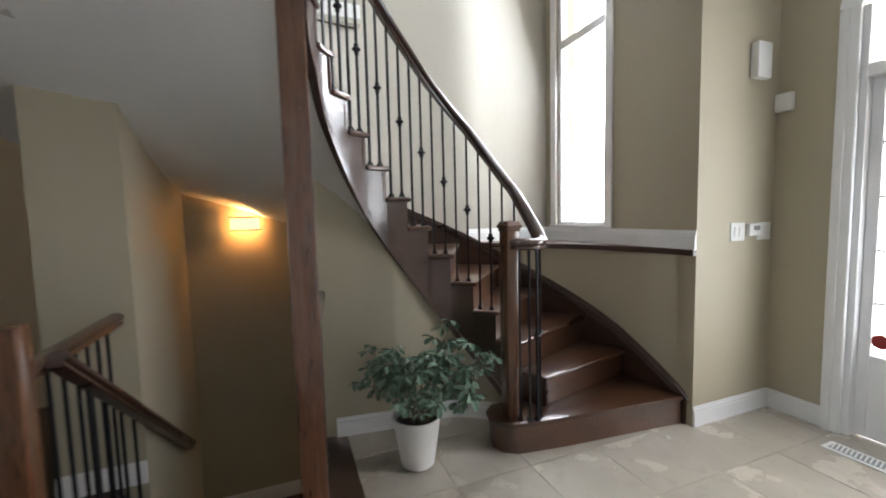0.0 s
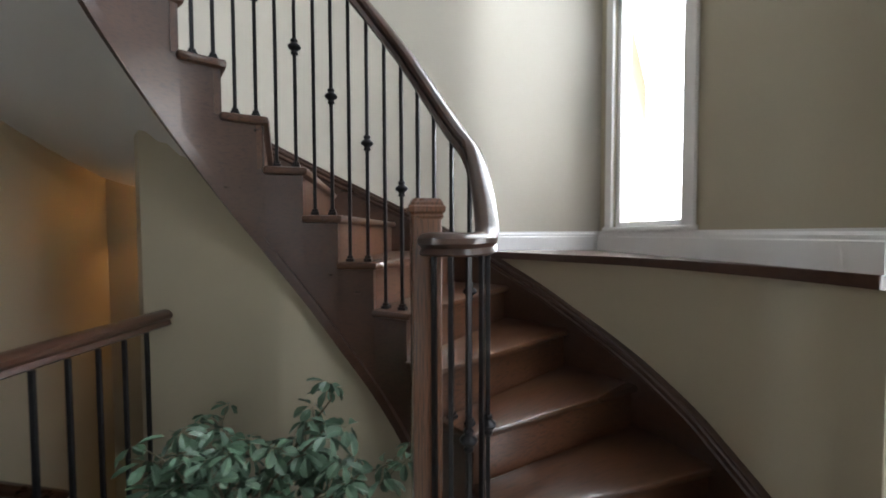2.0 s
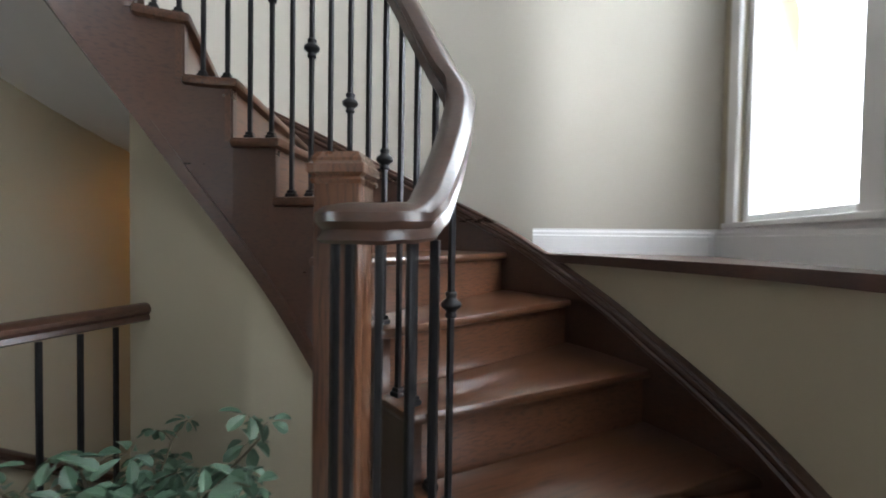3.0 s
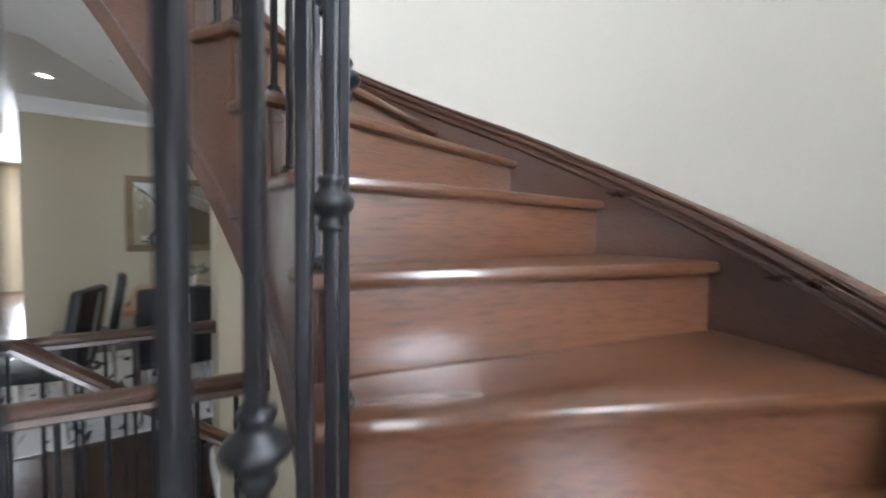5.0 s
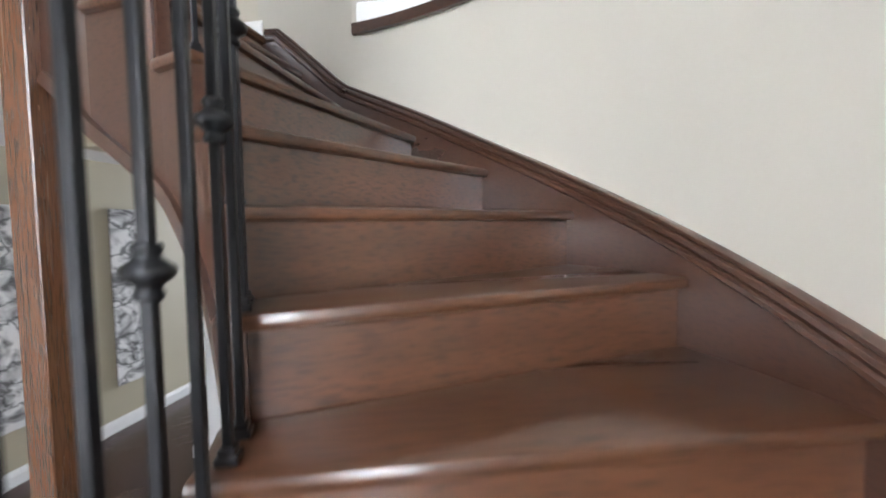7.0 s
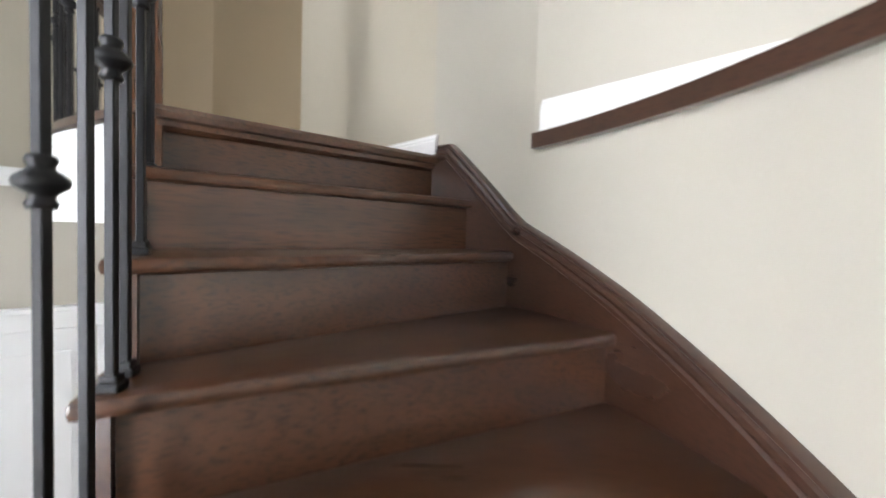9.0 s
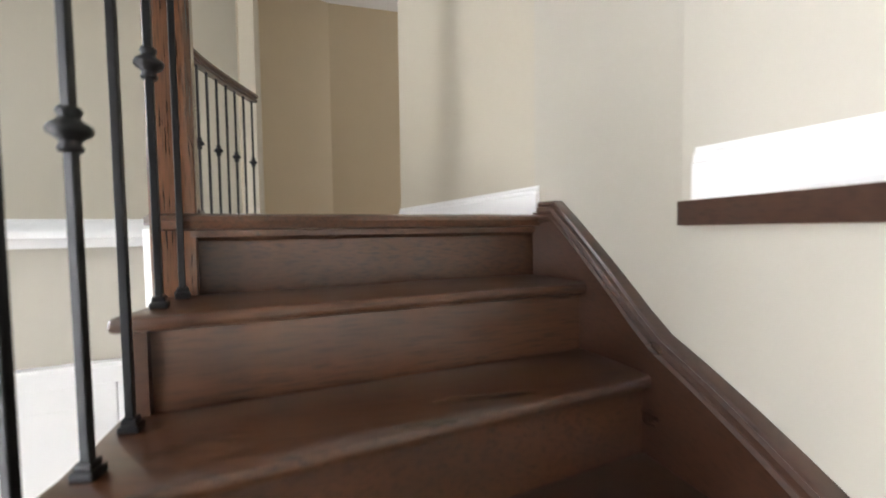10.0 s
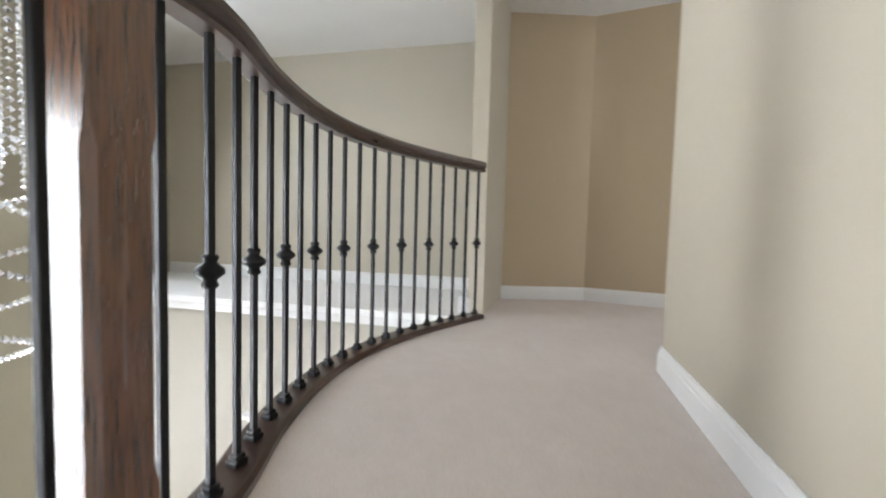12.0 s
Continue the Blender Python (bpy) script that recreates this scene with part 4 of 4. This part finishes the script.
slab("beam_far", [hp(-6.6, 1.1), hp(-6.0, 1.1), hp(-6.0, 1.8), hp(-6.6, 1.8)], 2.60, CEIL - 0.002, PAINT, "tan beam block over the far column", "beam")

CANVAS = bpy.data.materials.new("abstract_canvas")
CANVAS.use_nodes = True
nt = CANVAS.node_tree
n, l = nt.nodes, nt.links
co, mp = n.new("ShaderNodeTexCoord"), n.new("ShaderNodeMapping")
mp.inputs["Scale"].default_value = (1.5, 1.0, 2.4)
l.new(co.outputs["Object"], mp.inputs["Vector"])
vo, no = n.new("ShaderNodeTexVoronoi"), n.new("ShaderNodeTexNoise")
vo.feature, vo.inputs["Scale"].default_value = "DISTANCE_TO_EDGE", 2.2
no.inputs["Scale"].default_value, no.inputs["Detail"].default_value = 2.6, 8
no.inputs["Distortion"].default_value = 1.2
l.new(mp.outputs["Vector"], no.inputs["Vector"])
mx = n.new("ShaderNodeMix")
mx.data_type = "VECTOR"
mx.inputs[0].default_value = 0.3
l.new(mp.outputs["Vector"], mx.inputs[4])
l.new(no.outputs["Color"], mx.inputs[5])
l.new(mx.outputs[1], vo.inputs["Vector"])
r1, r2 = n.new("ShaderNodeValToRGB"), n.new("ShaderNodeValToRGB")
r1.color_ramp.elements[0].position, r1.color_ramp.elements[0].color = 0.015, (0.05, 0.05, 0.05, 1)
r1.color_ramp.elements[1].position, r1.color_ramp.elements[1].color = 0.05, (0.7, 0.69, 0.68, 1)
r2.color_ramp.elements[0].position, r2.color_ramp.elements[0].color = 0.36, (0.12, 0.115, 0.115, 1)
r2.color_ramp.elements[1].position, r2.color_ramp.elements[1].color = 0.56, (0.75, 0.74, 0.74, 1)
l.new(vo.outputs["Distance"], r1.inputs["Fac"])
l.new(no.outputs["Fac"], r2.inputs["Fac"])
mm = n.new("ShaderNodeMix")
mm.data_type, mm.blend_type = "RGBA", "DARKEN"
mm.inputs[0].default_value = 0.8
l.new(r2.outputs["Color"], mm.inputs[6])
l.new(r1.outputs["Color"], mm.inputs[7])
l.new(mm.outputs[2], n["Principled BSDF"].inputs["Base Color"])
n["Principled BSDF"].inputs["Roughness"].default_value = 0.7
for i, u in enumerate((-4.58, -3.46, -2.34)):
    art = thing("wall_art", "tall black and white abstract canvas on the tan wall", "painting", "tall canvases", at=Matrix.Translation(hp(u, 2.72, 1.36)) @ pose(0, 0, 0, 0, 0, 38))
    part("canvas", box(0.45, 0.020, 1.80, pose(0, 0.027, 0), 0.004), CANVAS, art, smooth=False)
    part("stretcher_frame", box(0.43, 0.015, 1.78, pose(0, 0.0085, 0)), OAK, art, "dark wooden stretcher behind the canvas", smooth=False)

# ---- dining corner ----
TABLE = material("honey_oak_table", (0.42, 0.19, 0.075), 0.3, grain=(0.30, 0.13, 0.05), bump=0.15, vary=0.15, scale=2.0, stretch=(1, 7, 1), coat=0.2)
LEATHER = material("black_leather", (0.012, 0.012, 0.013), 0.45, bump=0.3, vary=0.1, scale=9)
CHROME = material("brushed_chrome", (0.6, 0.6, 0.6), 0.2, metal=1.0, vary=0.03, scale=10)
table = thing("dining_table", "honey oak dining table with square legs", "table", at=Matrix.Translation(hp(-4.33, -0.78, FLOOR)) @ pose(0, 0, 0, 0, 0, 38))
part("tabletop", box(1.9, 1.0, 0.045, pose(0, 0, 0.727), 0.008), TABLE, table, smooth=False)
part("apron_frame", box(1.7, 0.85, 0.09, pose(0, 0, 0.658), 0.004), OAK, table, smooth=False)
for x in (-0.81, 0.81):
    for y in (-0.38, 0.38):
        part("leg", box(0.08, 0.08, 0.612, pose(x, y, 0.306), 0.006), OAK, table, smooth=False)

chair = thing("dining_chair", "black leather dining chair with chrome legs", "chair", "chairs round the table", at=Matrix.Translation(hp(-2.98, -0.64, FLOOR)) @ pose(0, 0, 0, 0, 0, 38 + 90))
part("seat", box(0.46, 0.46, 0.09, pose(0, 0, 0.455), 0.03), LEATHER, chair)
part("backrest", box(0.46, 0.075, 0.56, pose(0, -0.235, 0.72, 9, 0, 0), 0.03), LEATHER, chair)
part("piping", box(0.03, 0.085, 0.50, pose(0.06, -0.236, 0.72, 9, 0, 0), 0.008), PLASTIC, chair, "pale strip on the back")
for x in (-0.2, 0.2):
    for y in (-0.2, 0.2):
        part("leg", tube([Vector((x, y, 0.42)), Vector((x * 1.08, y * 1.08, 0.0))], 0.012, 0.010, 8), CHROME, chair)
for u, v, turn in ((-3.05, 0.13, 168), (-3.95, 0.03, 184), (-4.3, -1.58, 0)):
    copy_thing(chair, Matrix.Translation(hp(u, v, FLOOR)) @ pose(0, 0, 0, 0, 0, 38 + turn))

RUG = bpy.data.materials.new("white_rug_with_black_leaves")
RUG.use_nodes = True
nt = RUG.node_tree
n, l = nt.nodes, nt.links
co, mp, wv = n.new("ShaderNodeTexCoord"), n.new("ShaderNodeMapping"), n.new("ShaderNodeTexNoise")
mp.inputs["Scale"].default_value, mp.inputs["Rotation"].default_value = (1.2, 5.0, 1.0), (0, 0, 0.7)
wv.inputs["Scale"].default_value, wv.inputs["Distortion"].default_value = 2.2, 0.9
rp = n.new("ShaderNodeValToRGB")
rp.color_ramp.elements[0].position, rp.color_ramp.elements[0].color = 0.585, (0.62, 0.61, 0.60, 1)
rp.color_ramp.elements[1].position, rp.color_ramp.elements[1].color = 0.61, (0.02, 0.02, 0.022, 1)
l.new(co.outputs["Object"], mp.inputs["Vector"])
l.new(mp.outputs["Vector"], wv.inputs["Vector"])
l.new(wv.outputs["Fac"], rp.inputs["Fac"])
l.new(rp.outputs["Color"], n["Principled BSDF"].inputs["Base Color"])
n["Principled BSDF"].inputs["Roughness"].default_value = 0.95
rug = part("rug", box(2.5, 2.6, 0.012, None, 0.004), RUG, None, smooth=False)
rug.matrix_basis = Matrix.Translation(hp(-3.95, -0.55, FLOOR + 0.006)) @ pose(0, 0, 0, 0, 0, 38)
tagged(rug, "white rug with black leaf pattern under the table", "rug")

mirror_at = Matrix.Translation(hp(-5.6, -0.75, 1.61)) @ pose(0, 0, 0, 0, 0, 38 + 90)
mirror = thing("wall_mirror", "rectangular wall mirror in a dark gilt frame", "mirror", at=mirror_at)
SILVER = bpy.data.materials.new("mirror_glass")
SILVER.use_nodes = True
mb = SILVER.node_tree.nodes["Principled BSDF"]
mb.inputs["Metallic"].default_value, mb.inputs["Roughness"].default_value, mb.inputs["Base Color"].default_value = 1.0, 0.02, (0.85, 0.86, 0.86, 1)
GILT = material("dark_gilt_wood", (0.14, 0.10, 0.05), 0.4, metal=0.3, vary=0.2, scale=20)
part("glass", box(0.98, 0.01, 0.78, pose(0, -0.012, 0)), SILVER, mirror, smooth=False)
for x, z, w, h in ((0, 0.43, 1.16, 0.08), (0, -0.43, 1.16, 0.08), (0.535, 0, 0.09, 0.78), (-0.535, 0, 0.09, 0.78)):
    part("frame_rail", box(w, 0.035, h, pose(x, -0.0185, z), 0.008), GILT, mirror, smooth=False)

small = thing("table_plant", "small leafy plant in a white pot on the table", "plant", at=Matrix.Translation(hp(-4.9, -0.80, FLOOR + 0.75)))
part("pot", lathe([(0.0, 0.0), (0.055, 0.0), (0.075, 0.12), (0.07, 0.12), (0.066, 0.10), (0.0, 0.10)], 24), POT, small)
for i in range(12):
    a = i * 2.4
    tip = Vector((math.cos(a) * (0.10 + 0.012 * i), math.sin(a) * (0.10 + 0.012 * i), 0.18 + 0.012 * ((i * 5) % 9)))
    part("stem", tube([Vector((0, 0, 0.1)), tip * 0.6 + Vector((0, 0, 0.06)), tip], 0.003, 0.002, 5), STEM, small)
    c = new("leaf", CLUSTERS[i % 5])
    c.parent = small
    c.matrix_basis = Matrix.Translation(tip) @ pose(0, 0, 0, 20, 10, 40 * i) @ Matrix.Scale(0.9, 4)
tray = thing("tray", "dark wooden tray under the table plant", "tray", at=Matrix.Translation(hp(-4.9, -0.80, FLOOR + 0.7497)))
part("tray_plate", box(0.30, 0.2, 0.008, pose(0.0, 0, 0.004), 0.003), OAK, tray, smooth=False)
small.matrix_basis = Matrix.Translation(hp(-4.9, -0.80, FLOOR + 0.758))
cup = thing("candle_holder", "white candle cup on the table", "candle", at=Matrix.Translation(hp(-4.45, -0.62, FLOOR + 0.75)))
part("cup", lathe([(0.0, 0.0), (0.04, 0.0), (0.045, 0.11), (0.041, 0.11), (0.037, 0.09), (0.0, 0.09)], 20), POT, cup)

fire = thing("fireplace", "white mantel fireplace with a dark firebox", "fireplace", at=Matrix.Translation(hp(-12.3, 3.85, FLOOR)) @ pose(0, 0, 0, 0, 0, 38 + 90))
for x in (-0.62, 0.62):
    part("pilaster", box(0.24, 0.16, 1.45, pose(x, -0.08, 0.725), 0.01), WHITE, fire, smooth=False)
part("lintel", box(1.0, 0.14, 0.32, pose(0, -0.07, 1.29), 0.01), WHITE, fire, smooth=False)
part("mantel_shelf", box(1.7, 0.26, 0.09, pose(0, -0.13, 1.50), 0.015), WHITE, fire, smooth=False)
part("firebox", box(1.0, 0.02, 1.13, pose(0, -0.011, 0.565)), LEATHER, fire, "black firebox", smooth=False)
tv = thing("television", "black flat television above the mantel", "television", at=Matrix.Translation(hp(-12.3, 3.85, 2.15)) @ pose(0, 0, 0, 0, 0, 38 + 90))
part("screen", box(1.15, 0.05, 0.66, pose(0, -0.026, 0), 0.006), LEATHER, tv, smooth=False)
tagged(part("trim_crown", sweep([hp(-5.6, -5.0, CEIL - 0.16), hp(-5.6, 0.75, CEIL - 0.16)], [(0.0, 0.0), (-0.03, 0.0), (-0.04, 0.04), (-0.12, 0.13), (-0.14, 0.158), (0.0, 0.158)]), WHITE, None, smooth=False), "white crown moulding", "trim", kind="structure")
SPOT = glow("lit_recessed_lamp", (1.0, 0.9, 0.72), 30.0)
lamp = thing("recessed_light", "small lit recessed ceiling light", "ceiling light", "recessed lights", at=Matrix.Translation(hp(-4.6, 0.35, CEIL)))
part("ring", lathe([(0.045, -0.001), (0.075, -0.001), (0.075, -0.008), (0.06, -0.010), (0.045, -0.006)], 20), WHITE, lamp)
part("lens", lathe([(0.0, -0.004), (0.045, -0.004), (0.045, -0.001), (0.0, -0.001)], 20), SPOT, lamp, smooth=False)
for u, v in ((-4.6, -1.0), (-5.1, 2.75), (-3.4, 2.2)):
    copy_thing(lamp, Matrix.Translation(hp(u, v, CEIL)))

# ---- closet and chandelier seen from the landing ----
closet = tagged(thing("door_2", "white panelled double closet doors in white casing", "door"), kind="structure")


def bboard(name, u0, u1, d0, d1, z0, z1, bevel=0.005):
    """A board on the back wall of the foyer: d out of the wall."""
    c = hp((u0 + u1) / 2 - 0.15, 2.28 - (d0 + d1) / 2, (z0 + z1) / 2)
    return part(name, box(u1 - u0, d1 - d0, z1 - z0, Matrix.Translation(c) @ pose(0, 0, 0, 0, 0, 38), bevel), WHITE, closet, smooth=False)


for u0, u1 in ((-0.66, 0.0), (0.005, 0.665)):
    bboard("leaf", u0, u1, 0.002, 0.035, FLOOR + 0.01, 2.06)
    for z0, z1 in ((0.08, 0.72), (0.86, 1.92)):
        bboard("panel", u0 + 0.11, u1 - 0.11, 0.035, 0.043, z0, z1)
for u0, u1 in ((-0.76, -0.67), (0.675, 0.765)):
    bboard("casing", u0, u1, 0.002, 0.05, FLOOR, 2.06)
bboard("casing", -0.78, 0.785, 0.002, 0.06, 2.06, 2.17)
bboard("cornice", -0.82, 0.825, 0.002, 0.09, 2.17, 2.20)

CRYSTAL = material("crystal_bead", (0.85, 0.86, 0.88), 0.05, metal=0.85, vary=0.02, scale=30)
ch = thing("chandelier", "crystal bead chandelier with hanging spiral strands", "chandelier", at=Matrix.Translation(hp(0.42, 0.56, 0.0)))
part("rod", tube([Vector((0, 0, 4.5)), Vector((0, 0, TOP))], 0.012, 0.012, 8), CHROME, ch)
part("canopy", lathe([(0.0, TOP - 0.001), (0.08, TOP - 0.001), (0.075, TOP - 0.03), (0.0, TOP - 0.04)], 20), CHROME, ch)
part("frame_ring", lathe([(0.355, 4.46), (0.375, 4.46), (0.375, 4.50), (0.355, 4.50), (0.355, 4.46)], 32), CHROME, ch)
for i in range(4):
    a = i * math.pi / 2
    part("spoke", tube([Vector((0, 0, 4.49)), Vector((0.365 * math.cos(a), 0.365 * math.sin(a), 4.48))], 0.006, 0.006, 6), CHROME, ch)
octa = [Vector(p) for p in ((1, 0, 0), (0, 1, 0), (-1, 0, 0), (0, -1, 0), (0, 0, 1), (0, 0, -1))]


def beads(points, size):
    vs, fs = [], []
    for p in points:
        o = len(vs)
        vs += [tuple(p + q * size) for q in octa]
        fs += [(o + a, o + b2, o + c) for a, b2, c in ((0, 1, 4), (1, 2, 4), (2, 3, 4), (3, 0, 4), (1, 0, 5), (2, 1, 5), (3, 2, 5), (0, 3, 5))]
    me = bpy.data.meshes.new("strand")
    me.from_pydata(vs, [], fs)
    me.materials.append(CRYSTAL)
    return me


hang, spiral = [], []
for ring, cnt in ((0.36, 34), (0.27, 22), (0.18, 14)):
    for i in range(cnt):
        a = 2 * math.pi * i / cnt + ring
        hang += [Vector((ring * math.cos(a), ring * math.sin(a), 4.46 - 0.026 * m)) for m in range((24, 28, 31)[i % 3])]
for k in range(3):
    for i in range(110):
        t = i / 109
        a = 2 * math.pi * (t * 1.6 + k / 3)
        spiral.append(Vector(((0.36 - 0.12 * t) * math.cos(a), (0.36 - 0.12 * t) * math.sin(a), 3.95 - 0.90 * t)))
for name, pts, size in (("bead_curtain", hang, 0.010), ("bead_spiral", spiral, 0.013)):
    st = new(name, beads(pts, size))
    st.parent = ch
    st["kind"] = "stuff"

# ---- foyer tiles ----
floor_tiles = bpy.data.objects["floor_sub"]
tile_bm = box(0.447, 0.447, 0.012, pose(0, 0, -0.006), 0.0015)
TILE_ME = mesh_of(tile_bm, "tile")
TILE_ME.materials.append(TILE)
for i in range(7):
    for j in range(11):
        u, v = -0.52 + 0.225 + 0.45 * i, -2.35 + 0.225 + 0.45 * j
        t = new("tile", TILE_ME)
        t.parent = floor_tiles
        t.matrix_basis = Matrix.Translation(hp(u, v, FLOOR)) @ pose(0, 0, 0, 0, 0, 38)
